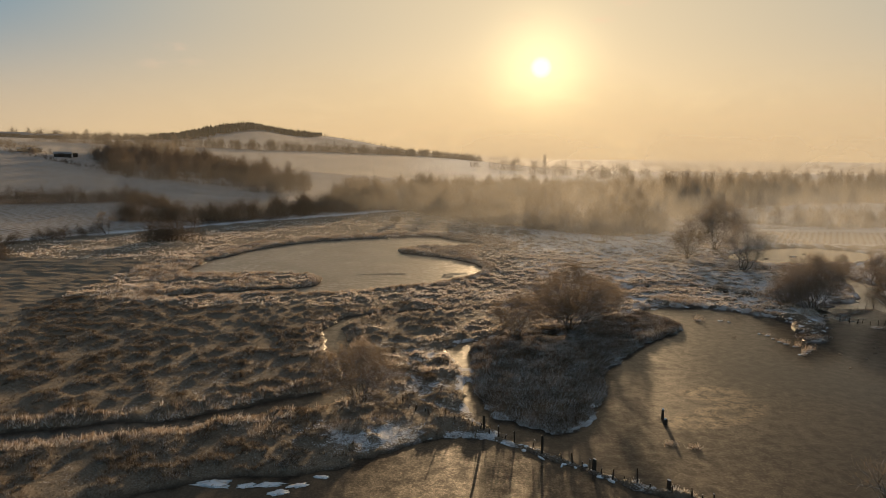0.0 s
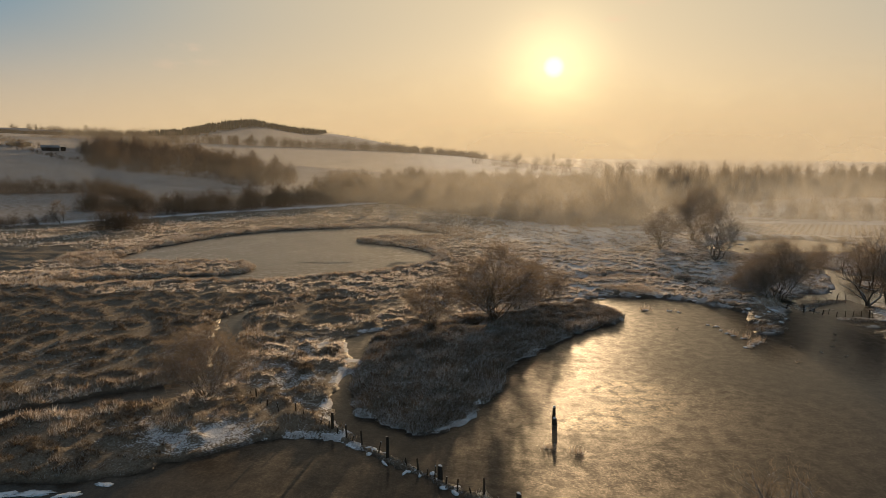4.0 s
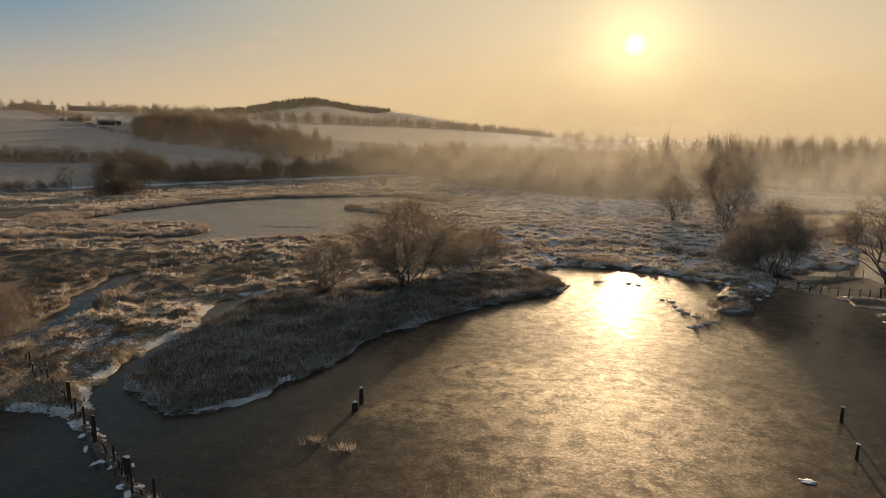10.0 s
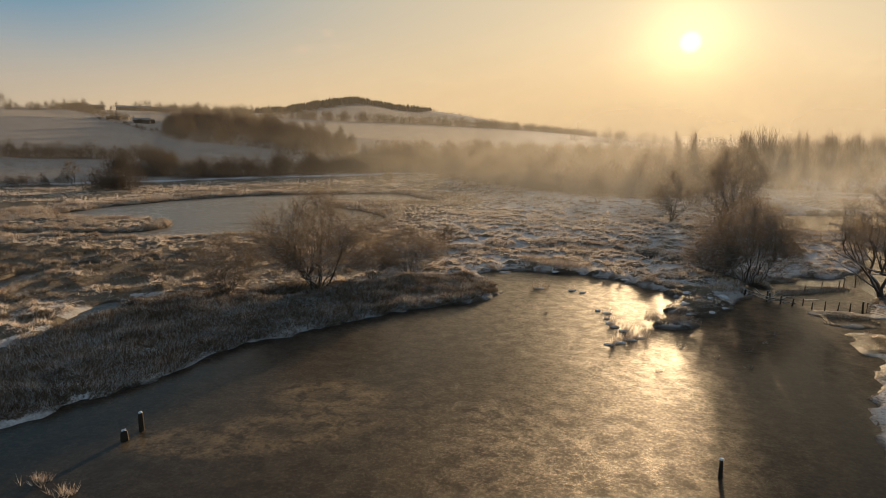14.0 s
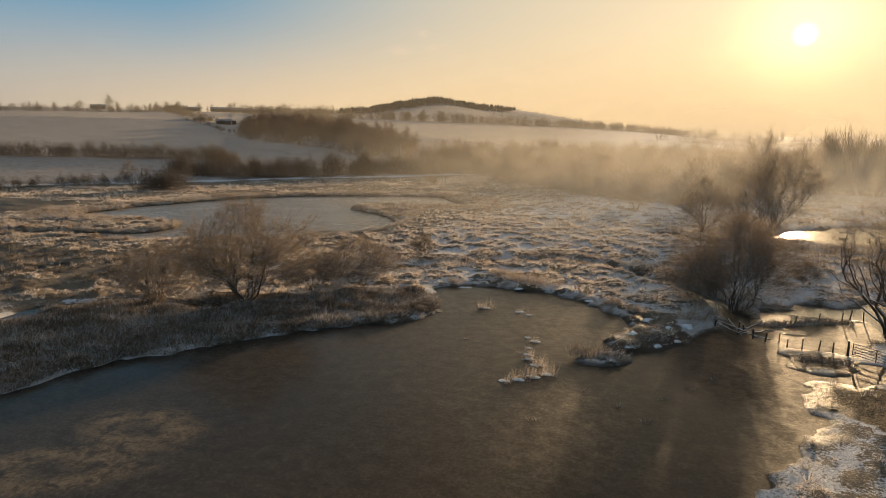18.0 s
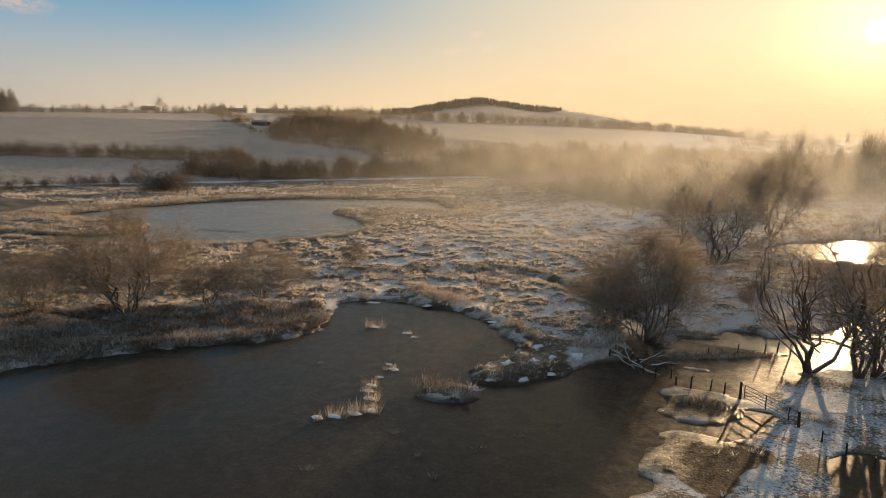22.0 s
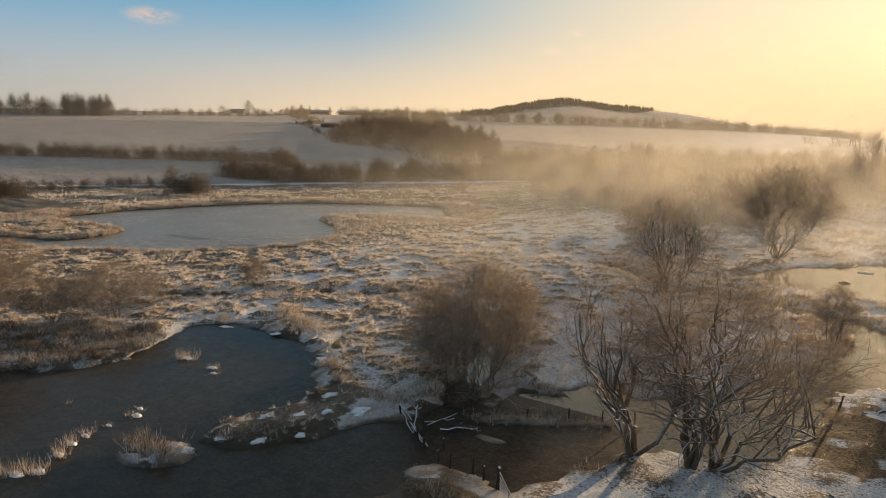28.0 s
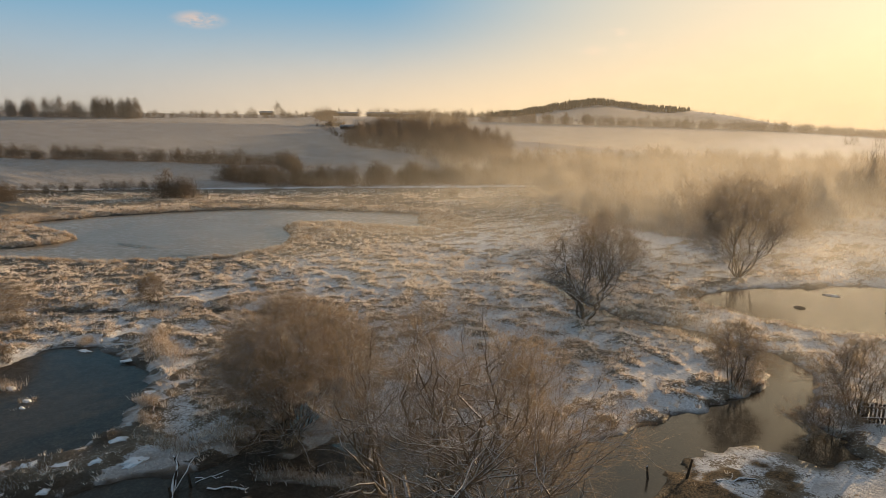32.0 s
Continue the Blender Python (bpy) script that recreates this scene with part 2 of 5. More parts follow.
def blade_material(name, dark, straw, frost, frosted, through=0.35):
    """Dead stems, each its own shade, some furred with rime."""
    m, n = material(name)
    rnd = n.add("ShaderNodeNewGeometry").outputs["Random Per Island"]
    pos = n.add("ShaderNodeTexCoord").outputs["Object"]
    patch = n.noise(pos, 0.25, 4.0, 0.6)
    col = n.mix(rnd, rgb(*dark), rgb(*straw))
    rime = n.span(n.math("ADD", n.math("FRACT", n.math("MULTIPLY", rnd, 7.31)), n.math("MULTIPLY", n.math("SUBTRACT", patch, 0.5), 1.4)), 1.0 - frosted, 1.25 - frosted)
    col = n.mix(rime, col, rgb(*frost))
    d = n.add("ShaderNodeBsdfDiffuse", {0: col, 1: 0.5}).outputs[0]
    t = n.add("ShaderNodeBsdfTranslucent", {0: col}).outputs[0]
    finish(n, n.add("ShaderNodeMixShader", {0: through, 1: d, 2: t}).outputs[0])
    return m


def bark_material(name, a, b, scale=6.0, rime=0.0):
    m, n = material(name)
    pos = n.add("ShaderNodeTexCoord").outputs["Object"]
    big = n.noise(pos, 0.8, 3.0)
    fine = n.noise(n.add("ShaderNodeMapping", {0: pos, 3: (1.0, 1.0, 0.25)}).outputs[0], scale, 5.0, 0.7)
    col = n.mix(n.math("ADD", n.math("MULTIPLY", big, 0.4), n.math("MULTIPLY", fine, 0.6)), rgb(*a), rgb(*b))
    if rime:
        up_ = n.add("ShaderNodeSeparateXYZ", {0: n.add("ShaderNodeNewGeometry").outputs["Normal"]}).outputs[2]
        col = n.mix(n.math("MULTIPLY", n.span(n.math("ADD", up_, n.math("MULTIPLY", fine, 0.5)), 0.55, 0.95), rime), col, rgb(0.74, 0.75, 0.78))
    finish(n, bsdf(n, col, 0.85, bump(n, fine, 0.6, 0.03), Specular_IOR_Level=0.2))
    return m


def twig_material(name, a, b, through=0.45):
    """Fine bare twigs that let some of the low sun through the spray."""
    m, n = material(name)
    rnd = n.add("ShaderNodeNewGeometry").outputs["Random Per Island"]
    pos = n.add("ShaderNodeTexCoord").outputs["Object"]
    col = n.mix(n.math("ADD", n.math("MULTIPLY", rnd, 0.6), n.math("MULTIPLY", n.noise(pos, 0.5, 3.0), 0.4)), rgb(*a), rgb(*b))
    d = n.add("ShaderNodeBsdfDiffuse", {0: col, 1: 0.5}).outputs[0]
    t = n.add("ShaderNodeBsdfTranslucent", {0: col}).outputs[0]
    finish(n, n.add("ShaderNodeMixShader", {0: through, 1: d, 2: t}).outputs[0])
    return m


def snow_material():
    m, n = material("crusted_snow")
    pos = n.add("ShaderNodeTexCoord").outputs["Object"]
    a, b = n.noise(pos, 1.3, 4.0), n.noise(pos, 9.0, 4.0, 0.7)
    col = n.mix(a, rgb(0.62, 0.66, 0.72), rgb(0.84, 0.85, 0.87))
    col = n.mix(n.span(n.math("ADD", n.math("MULTIPLY", a, 0.5), n.math("MULTIPLY", b, 0.5)), 0.54, 0.66), col, rgb(0.22, 0.17, 0.11))
    finish(n, bsdf(n, col, 0.7, bump(n, n.math("ADD", a, n.math("MULTIPLY", b, 0.4)), 0.5, 0.1)))
    return m


def mist_material(name, density, low, high, scale, tone):
    """Drifting ground mist: scatters the low sun forward, thins with height."""
    m, n = material(name)
    pos = n.add("ShaderNodeTexCoord").outputs["Object"]
    z = n.add("ShaderNodeSeparateXYZ", {0: pos}).outputs[2]
    fade = n.add("ShaderNodeAttribute", attribute_name="thick").outputs["Fac"]
    wisps = n.noise(n.add("ShaderNodeMapping", {0: pos, 3: (1.0, 1.0, 1.8)}).outputs[0], scale, 4.0, 0.55, 0.7)
    top = n.math("ADD", n.math("MULTIPLY", n.math("SUBTRACT", wisps, 0.5), (high - low) * 0.9), z)
    a = n.math("MULTIPLY", n.math("MULTIPLY", n.span(top, high, low), n.span(z, -0.5, 5.0, 0.1, 1.0)), n.math("MULTIPLY", fade, density))
    a = n.math("MULTIPLY", a, n.span(wisps, 0.2, 0.7, 0.55, 1.15), clamp=True)
    scatter = n.add("ShaderNodeBsdfTranslucent", {0: rgb(0.78 * tone, 0.745 * tone, 0.67 * tone)}).outputs[0]
    back = n.add("ShaderNodeBsdfDiffuse", {0: rgb(0.55, 0.56, 0.58)}).outputs[0]
    air = n.add("ShaderNodeMixShader", {0: 0.2, 1: scatter, 2: back}).outputs[0]
    clear = n.add("ShaderNodeBsdfTransparent").outputs[0]
    finish(n, n.add("ShaderNodeMixShader", {0: a, 1: clear, 2: air}).outputs[0])
    return m


GROUND, SNOW = ground_material(), snow_material()
LAGOON_ICE = ice_material("lagoon_ice", 0.85, (0.022, 0.018, 0.014), (0.05, 0.042, 0.034),
                          patches=((33.4, 73.7, 3.4, 2.4, 0.0), (32.6, 68.0, 4.6, 2.2, 0.5), (28.5, 65.5, 3.8, 1.8, 0.2)))
POND_ICE = ice_material("pond_ice", 0.75, (0.12, 0.096, 0.070), (0.30, 0.245, 0.185), 0.22, 0.42, (1.0, 0.66, 0.40), 0.7, (), 1.4)
RIVER_ICE = ice_material("river_ice", 0.12, (0.03, 0.025, 0.019), (0.06, 0.051, 0.04), 0.10, 0.36, (1.0, 0.88, 0.68), 0.9, (), 1.45)
STRAW = blade_material("frosted_straw", (0.26, 0.19, 0.132), (0.78, 0.61, 0.46), (0.92, 0.86, 0.80), 0.68, 0.48)
# less frosted than STRAW, and darkened further to stand for backlit shade
DULL = blade_material("dull_sedge", (0.05, 0.038, 0.027), (0.22, 0.165, 0.115), (0.46, 0.435, 0.41), 0.33, 0.3)
REED = blade_material("dead_reed", (0.055, 0.042, 0.031), (0.31, 0.23, 0.162), (0.60, 0.58, 0.565), 0.43, 0.25)
TAN = blade_material("tan_sedge", (0.20, 0.145, 0.096), (0.58, 0.44, 0.315), (0.82, 0.77, 0.72), 0.48)
BARK = bark_material("willow_bark", (0.05, 0.038, 0.028), (0.17, 0.13, 0.092), 6.0, 0.75)
TWIG = twig_material("willow_twig", (0.12, 0.092, 0.067), (0.38, 0.30, 0.215), 0.48)
HEDGE = twig_material("hedge_twig", (0.06, 0.047, 0.037), (0.22, 0.175, 0.135), 0.3)
# slope and valley twigs: hedge brown lightened to carry the haze in colour
SLOPE = twig_material("haze_lightened_slope_twig", (0.08, 0.063, 0.05), (0.27, 0.215, 0.165), 0.35)
WOOD = twig_material("haze_lightened_wood_twig", (0.11, 0.088, 0.066), (0.36, 0.29, 0.215), 0.45)
PINE = bark_material("dark_conifer", (0.02, 0.022, 0.015), (0.06, 0.055, 0.036), 0.3)
TIMBER = bark_material("wet_timber", (0.016, 0.012, 0.009), (0.075, 0.055, 0.038), 9.0, 0.8)
BARN = bark_material("barn_cladding", (0.045, 0.038, 0.033), (0.085, 0.072, 0.06), 0.6)
ROOF = bark_material("barn_roof", (0.05, 0.042, 0.038), (0.10, 0.085, 0.075), 0.8, 0.25)

# ---- mesh helpers ----
rng = np.random.default_rng(7)


def hash01(ix, iy, seed):
    h = (ix.astype(np.int64) * 374761393 + iy.astype(np.int64) * 668265263 + seed * 982451653) & 0xFFFFFFFF
    h = ((h ^ (h >> 13)) * 1274126177) & 0xFFFFFFFF
    return ((h ^ (h >> 16)) & 0xFFFF) / 65535.0


def value_noise(x, y, size, seed=0):
    x, y = np.asarray(x) / size, np.asarray(y) / size
    ix, iy = np.floor(x), np.floor(y)
    fx, fy = x - ix, y - iy
    fx, fy = fx * fx * (3 - 2 * fx), fy * fy * (3 - 2 * fy)
    a, b = hash01(ix, iy, seed), hash01(ix + 1, iy, seed)
    c, d = hash01(ix, iy + 1, seed), hash01(ix + 1, iy + 1, seed)
    return (a * (1 - fx) + b * fx) * (1 - fy) + (c * (1 - fx) + d * fx) * fy


def fractal(x, y, size, seed=0, octaves=4):
    out, amp, total = 0.0, 1.0, 0.0
    for i in range(octaves):
        out = out + amp * value_noise(x, y, size / 2 ** i, seed + i)
        total += amp
        amp *= 0.5
    return out / total


def raw_mesh(name, verts, faces, mat, smooth=False):
    """A mesh from arrays: verts (n, 3), faces (m, 3) or (m, 4)."""
    verts, faces = np.asarray(verts, np.float32), np.asarray(faces, np.int32)
    me, k = bpy.data.meshes.new(name), faces.shape[1]
    me.vertices.add(len(verts))
    me.vertices.foreach_set("co", verts.ravel())
    me.loops.add(faces.size)
    me.loops.foreach_set("vertex_index", faces.ravel())
    me.polygons.add(len(faces))
    me.polygons.foreach_set("loop_start", np.arange(0, faces.size, k, dtype=np.int32))
    if smooth:
        me.polygons.foreach_set("use_smooth", np.ones(len(faces), bool))
    me.materials.append(mat)
    me.update(calc_edges=True)
    return me


def part(name, bm, mat, parent, label=""):
    """One mesh object under a thing or a part. bm: a bmesh, or a finished mesh."""
    if isinstance(bm, bpy.types.Mesh):
        me = bm
    else:
        me = bpy.data.meshes.new(name)
        bm.to_mesh(me)
        bm.free()
        me.materials.append(mat)
    ob = new(name, me)
    ob.parent = parent
    if label:
        ob["label"] = label
    return ob


def thing(name, place, label, category, group="", turn=0.0, kind=""):
    ob = new(name)
    ob.location, ob.rotation_euler = place, (0, 0, turn)
    return tagged(ob, label, category, group, kind)


# ---- the plan of water and land ----


def smooth_line(points, closed, steps=5):
    p = np.array(points, float)
    n = len(p)
    out = []
    for i in range(n if closed else n - 1):
        if closed:
            a, b, c, d = p[i - 1], p[i], p[(i + 1) % n], p[(i + 2) % n]
        else:
            a, b, c, d = p[max(i - 1, 0)], p[i], p[i + 1], p[min(i + 2, n - 1)]
        for s in np.arange(steps) / steps:
            out.append(0.5 * (2 * b + (c - a) * s + (2 * a - 5 * b + 4 * c - d) * s ** 2 + (3 * b - a - 3 * c + d) * s ** 3))
    if not closed:
        out.append(p[-1])
    return np.array(out)


def line_distance(x, y, line, closed):
    """Distance to a line whose third column, where there is one, is its half width."""
    best = np.full(x.shape, 1e9)
    n = len(line)
    for i in range(n if closed else n - 1):
        a, b = line[i], line[(i + 1) % n]
        dx, dy = b[0] - a[0], b[1] - a[1]
        s = np.clip(((x - a[0]) * dx + (y - a[1]) * dy) / (dx * dx + dy * dy + 1e-9), 0, 1)
        d = np.hypot(x - a[0] - s * dx, y - a[1] - s * dy)
        if len(a) > 2:
            d = d - (a[2] + s * (b[2] - a[2]))
        best = np.minimum(best, d)
    return best


def inside(x, y, line):
    odd = np.zeros(x.shape, bool)
    n = len(line)
    for i in range(n):
        a, b = line[i], line[(i + 1) % n]
        if a[1] == b[1]:
            continue
        cross = (a[1] > y) != (b[1] > y)
        odd ^= cross & (x < (b[0] - a[0]) * (y - a[1]) / (b[1] - a[1]) + a[0])
    return odd


def area_distance(x, y, line):
    """Negative inside a closed outline, positive outside."""
    d = line_distance(x, y, line, True)
    return np.where(inside(x, y, line), -d, d)


POND = smooth_line([(-63, 152), (-62, 170), (-57, 186), (-50, 199), (-39, 210), (-20, 219), (-5, 225), (5, 214), (15, 204), (8, 202),
                    (-2, 199), (-10, 199), (-14, 189), (-8, 182), (3, 175), (10, 162), (8, 151), (3, 144.5), (-4, 138), (-15, 132), (-24, 128),
                    (-32, 127), (-42, 125.5), (-56, 121.5), (-58, 124), (-43, 129.5), (-30, 134), (-28, 141), (-32, 148), (-45, 148.5), (-58, 147.5)], True, 4)
LAGOON = smooth_line([(11, 61), (16.8, 66.3), (20, 74.5), (22.5, 82), (26, 87), (31.5, 94), (37.8, 100.5), (40.8, 106.5), (39.5, 112), (37.5, 116),
                      (42, 119), (48, 118.6), (54, 116.8), (58.5, 112.5), (60.8, 108.5), (59.8, 104), (60.8, 100.6), (64.3, 101.5), (66.5, 106), (69, 109.5), (72, 110.5),
                      (73.6, 107.5), (74, 105), (74.3, 101.5), (75.4, 99.8), (75, 97.5), (73.8, 93.4), (75.2, 91), (72.5, 87.3), (70, 81), (68, 74), (66, 60), (62, 30),
                      (40, -30), (-20, -30), (-40, 10), (-34, 38), (-28, 47), (-22, 51), (-15, 52.3), (-11, 53.5), (-7, 55.5), (-3.5, 58.5), (0, 60), (4, 61)], True, 4)
POOL = smooth_line([(82.5, 178), (85, 187), (92, 194), (103, 203), (122, 206), (132, 194), (120, 178), (105, 173), (98, 171.3), (93, 172), (88, 174.4)], True, 4)
INLET = smooth_line([(70.5, 108.5), (74.5, 106.9), (79.8, 107.4), (82, 110.3), (84.4, 114.0), (87.5, 117.0), (91.5, 118.5), (93.4, 122), (94.2, 130), (95, 133.4), (97.1, 137.4), (99, 137.8),
                     (102, 137.6), (103.5, 140.3), (102.4, 143), (99.8, 145), (99.5, 149), (98.8, 157), (96, 156), (96, 148.2), (95.3, 146), (92.8, 140.4), (90.4, 135.8), (88, 130), (85, 126.3),
                     (82.5, 124.3), (79.8, 125.0), (77.6, 123.4), (75, 120.2), (73, 116.5), (70.5, 113)], True, 4)
GATE_POOL = smooth_line([(84.4, 100.2), (86.8, 101.4), (88.6, 99.5), (89, 96), (87.5, 92), (84.6, 92.5), (84, 96.5)], True, 3)
CREEK = smooth_line([(-120, 40, 1.6), (-80, 50, 1.6), (-44, 59.2, 1.5), (-29, 63.4, 1.3), (-21, 67, 1.6), (-15, 70, 2.0), (-11.5, 73, 1.6), (-12, 80, 1.2), (-14, 87, 1.7), (-16.6, 95, 1.9),
                     (-18, 102, 1.2), (-16, 108, 0.7), (-8, 112.8, 0.6), (5, 115.6, 0.6), (18, 118.6, 0.7), (25, 122, 0.5)], False, 4)
DITCH = smooth_line([(25, 122, 0.4), (34, 129.5, 0.4), (42, 136, 0.45), (49.8, 139.5, 0.5), (56, 137.5, 0.6), (62, 132, 0.6), (68, 124, 0.8), (71, 114, 1.5)], False, 4)
CHANNEL = smooth_line([(9.5, 97.2, 0.5), (6, 95, 0.9), (2.8, 91, 1.4), (3.2, 83, 0.7), (3.4, 74, 0.55), (4.6, 66.5, 0.9), (8, 62, 1.5), (12, 60, 1.8)], False, 4)
RIVER = smooth_line([(98.3, 149, 1.7), (98, 153.5, 1.8), (94, 159, 1.5), (87, 161.9, 1.2), (79, 162.4, 1.1), (73, 165, 1.1), (66, 171, 1.2), (61, 174, 1.0)], False, 4)
GATE_CUT = smooth_line([(74.5, 99.4, 0.7), (78.2, 100.2, 0.8), (79.8, 102.6, 0.5), (80.6, 103.8, 0.4)], False, 3)
SEEP = smooth_line([(12.5, 98, 0.5), (16, 97.6, 0.9), (20, 98.2, 0.7)], False, 3)
FENCE_LINE = smooth_line([(-9.5, 72), (-5.2, 69), (-1.2, 66), (4, 61.9), (7.1, 59.6), (9.8, 57.4), (13.8, 54.1), (16.5, 51.9), (21, 49.6), (26, 46.5), (32, 42)], False, 4)
REEDBED = smooth_line([(7, 95), (4.8, 90), (4.8, 83), (4.6, 74), (6, 67.2), (8.5, 64), (11, 62), (16.5, 67), (19.8, 75), (22.2, 82), (25.7, 87), (31, 94), (37.3, 100.5),
                       (40.3, 106.5), (38.8, 111), (34, 111.5), (26, 106), (14, 99.5)], True, 4)
# islets and tongues of land standing in the water: x, y, half length, half width, turn
ISLETS = [(59.4, 97.6, 2.6, 1.5, 0.5), (63.3, 103.4, 1.9, 1.2, 0.9), (77.6, 116.2, 5.2, 0.8, 0.5), (-9, 190, 3.2, 1.3, 0.2), (34.5, 44.5, 3.0, 2.2, 0.0),
          (75.3, 121.4, 2.2, 0.8, 0.1), (75.8, 111.6, 0.9, 0.5, 0.2), (84.9, 114.9, 1.7, 0.9, 0.4), (88.6, 115.2, 2.6, 1.3, 0.1), (97, 192, 1.2, 0.6, 0.3), (104, 186, 1.5, 0.6, 0.2), (112, 193, 1.4, 0.6, 0.5),
          (94.5, 182, 0.9, 0.5, 0.1), (108, 181.5, 1.2, 0.5, 0.4)]


class Lookup:
    """A distance field kept on a coarse net and read off between its knots."""

    def __init__(self, field, x0, x1, y0, y1, step):
        self.x0, self.y0, self.step = x0, y0, step
        gx_, gy_ = np.meshgrid(np.arange(x0, x1 + step, step), np.arange(y0, y1 + step, step))
        self.values = field(gx_, gy_)

    def __call__(self, x, y):
        u = np.clip((np.asarray(x) - self.x0) / self.step, 0, self.values.shape[1] - 1.001)
        v = np.clip((np.asarray(y) - self.y0) / self.step, 0, self.values.shape[0] - 1.001)
        i, j = u.astype(int), v.astype(int)
        a, b = u - i, v - j
        t = self.values
        return (t[j, i] * (1 - a) + t[j, i + 1] * a) * (1 - b) + (t[j + 1, i] * (1 - a) + t[j + 1, i + 1] * a) * b


def water_edge(x, y):
    d = np.minimum(area_distance(x, y, LAGOON), area_distance(x, y, POOL))
    d = np.minimum(d, np.minimum(area_distance(x, y, INLET), area_distance(x, y, GATE_POOL)))
    d = np.minimum(d, area_distance(x, y, POND))
    for line in (CREEK, DITCH, CHANNEL, RIVER, GATE_CUT, SEEP):
        d = np.minimum(d, line_distance(x, y, line, False))
    return d


EDGE = Lookup(water_edge, -130, 160, -40, 262, 0.75)
POND_EDGE = Lookup(lambda x, y: area_distance(x, y, POND), -130, 60, 90, 262, 1.0)
REED_EDGE = Lookup(lambda x, y: area_distance(x, y, REEDBED), -5, 50, 50, 122, 0.75)
BROOK = Lookup(lambda x, y: np.minimum(line_distance(x, y, CREEK, False), line_distance(x, y, DITCH, False)), -130, 110, 30, 200, 1.0)
RIVERSIDE = Lookup(lambda x, y: np.minimum(line_distance(x, y, RIVER, False), area_distance(x, y, POOL)), 50, 130, 90, 200, 1.0)


def shore(x, y):
    """Distance from the water's edge: positive on land, negative on the water."""
    wob = (fractal(x, y, 5.0, 11, 3) - 0.5) * 1.9 + (fractal(x, y, 1.3, 5, 2) - 0.5) * 1.4
    d = EDGE(x, y) + wob
    close = (x > -12) & (x < 36) & (y > 40) & (y < 74)
    strip = np.full(np.shape(x), -9.0)
    strip[close] = 0.5 - line_distance(x[close], y[close], FENCE_LINE, False)
    d = np.maximum(d, strip + wob * 0.45)
    for cx, cy, a, b, turn in ISLETS:
        u = (x - cx) * math.cos(turn) + (y - cy) * math.sin(turn)
        v = (y - cy) * math.cos(turn) - (x - cx) * math.sin(turn)
        d = np.maximum(d, (1 - np.hypot(u / a, v / b)) * b + wob * 0.4)
    return d


def hills(x, y):
    """The long slope with the farm north-west of the marsh, and the wooded hill behind it."""
    s = np.maximum((x + 117) * -0.76 + (y - 187) * 0.65, 0)
    rise = 0.112 * s * s / (s + 60)
    rise = 54 * np.tanh(rise / 54)
    east = 1 / (1 + np.exp((x - 60) / 110.0))
    far = 12.6 * np.clip((y - 1300) / 1600, 0, 1) ** 1.5 + 11 * np.clip((y - 1900) / 900, 0, 1) * np.clip((x + 200) / 400, 0, 1)
    crest = 28.0 * np.exp(-(((x + 337) / 76) ** 2 + ((y - 1102) / 176) ** 2))
    shoulder = 21.4 * np.exp(-(((x + 265) / 152) ** 2 + ((y - 1334) / 123) ** 2))
    return rise * east + crest + shoulder + far


def tuft_noise(x, y):
    return fractal(x, y, 1.7, 21, 3)


def low_bank(x, y):
    """Where the land hardly rises above the water: the gate's bank, the mud flat, the flooded inlet."""
    return np.clip((x - 71.5) / 2, 0, 1) * np.clip((142 - y) / 4, 0, 1) * np.clip((y - 60) / 10, 0, 1) * np.clip(1 - np.clip((y - 119) / 3, 0, 1) * np.clip((93 - x) / 2, 0, 1), 0, 1)


def marsh_height(x, y, d):
    lump = tuft_noise(x, y)
    roll = fractal(x, y, 14.0, 31, 3)
    land = 0.14 + 0.26 * np.clip(d / 2.5, 0, 1) + 1.5 * np.clip(lump - 0.44, 0, 1) * np.clip(d, 0, 1) + 0.5 * (roll - 0.5) * np.clip(d / 5, 0, 1)
    level = 0.03 + 0.16 * np.clip(d / 4, 0, 1) + 0.55 * np.clip(lump - 0.48, 0, 1) * np.clip(d / 1.5, 0, 1)
    land = land + (level - land) * low_bank(x, y)
    bank = np.clip(d / 0.35, -1, 1)
    return np.where(d > 0, np.minimum(land, 0.02 + bank * 0.9), bank * 0.45)


def ground_at(x, y):
    x, y = np.atleast_1d(np.asarray(x, float)), np.atleast_1d(np.asarray(y, float))
    return marsh_height(x, y, shore(x, y)) + hills(x, y)


def spread(lo, hi, step, reach, grow=1.09):
    mid = list(np.arange(lo, hi + step / 2, step))
    out, s, v = [], step, hi
    while v < reach:
        s *= grow
        v += s
        out.append(v)
    low, s, v = [], step, lo
    while v > -reach:
        s *= grow
        v -= s
        low.append(v)
    return np.array(low[::-1] + mid + out)


gx, gy = spread(-66, 112, 0.5, 4600), spread(40, 178, 0.5, 4600)
X, Y = np.meshgrid(gx, gy)
D = np.full(X.shape, 40.0)
near = (X > -130) & (X < 160) & (Y > -40) & (Y < 260)
D[near] = shore(X[near], Y[near])
Z = marsh_height(X, Y, D) + hills(X, Y)
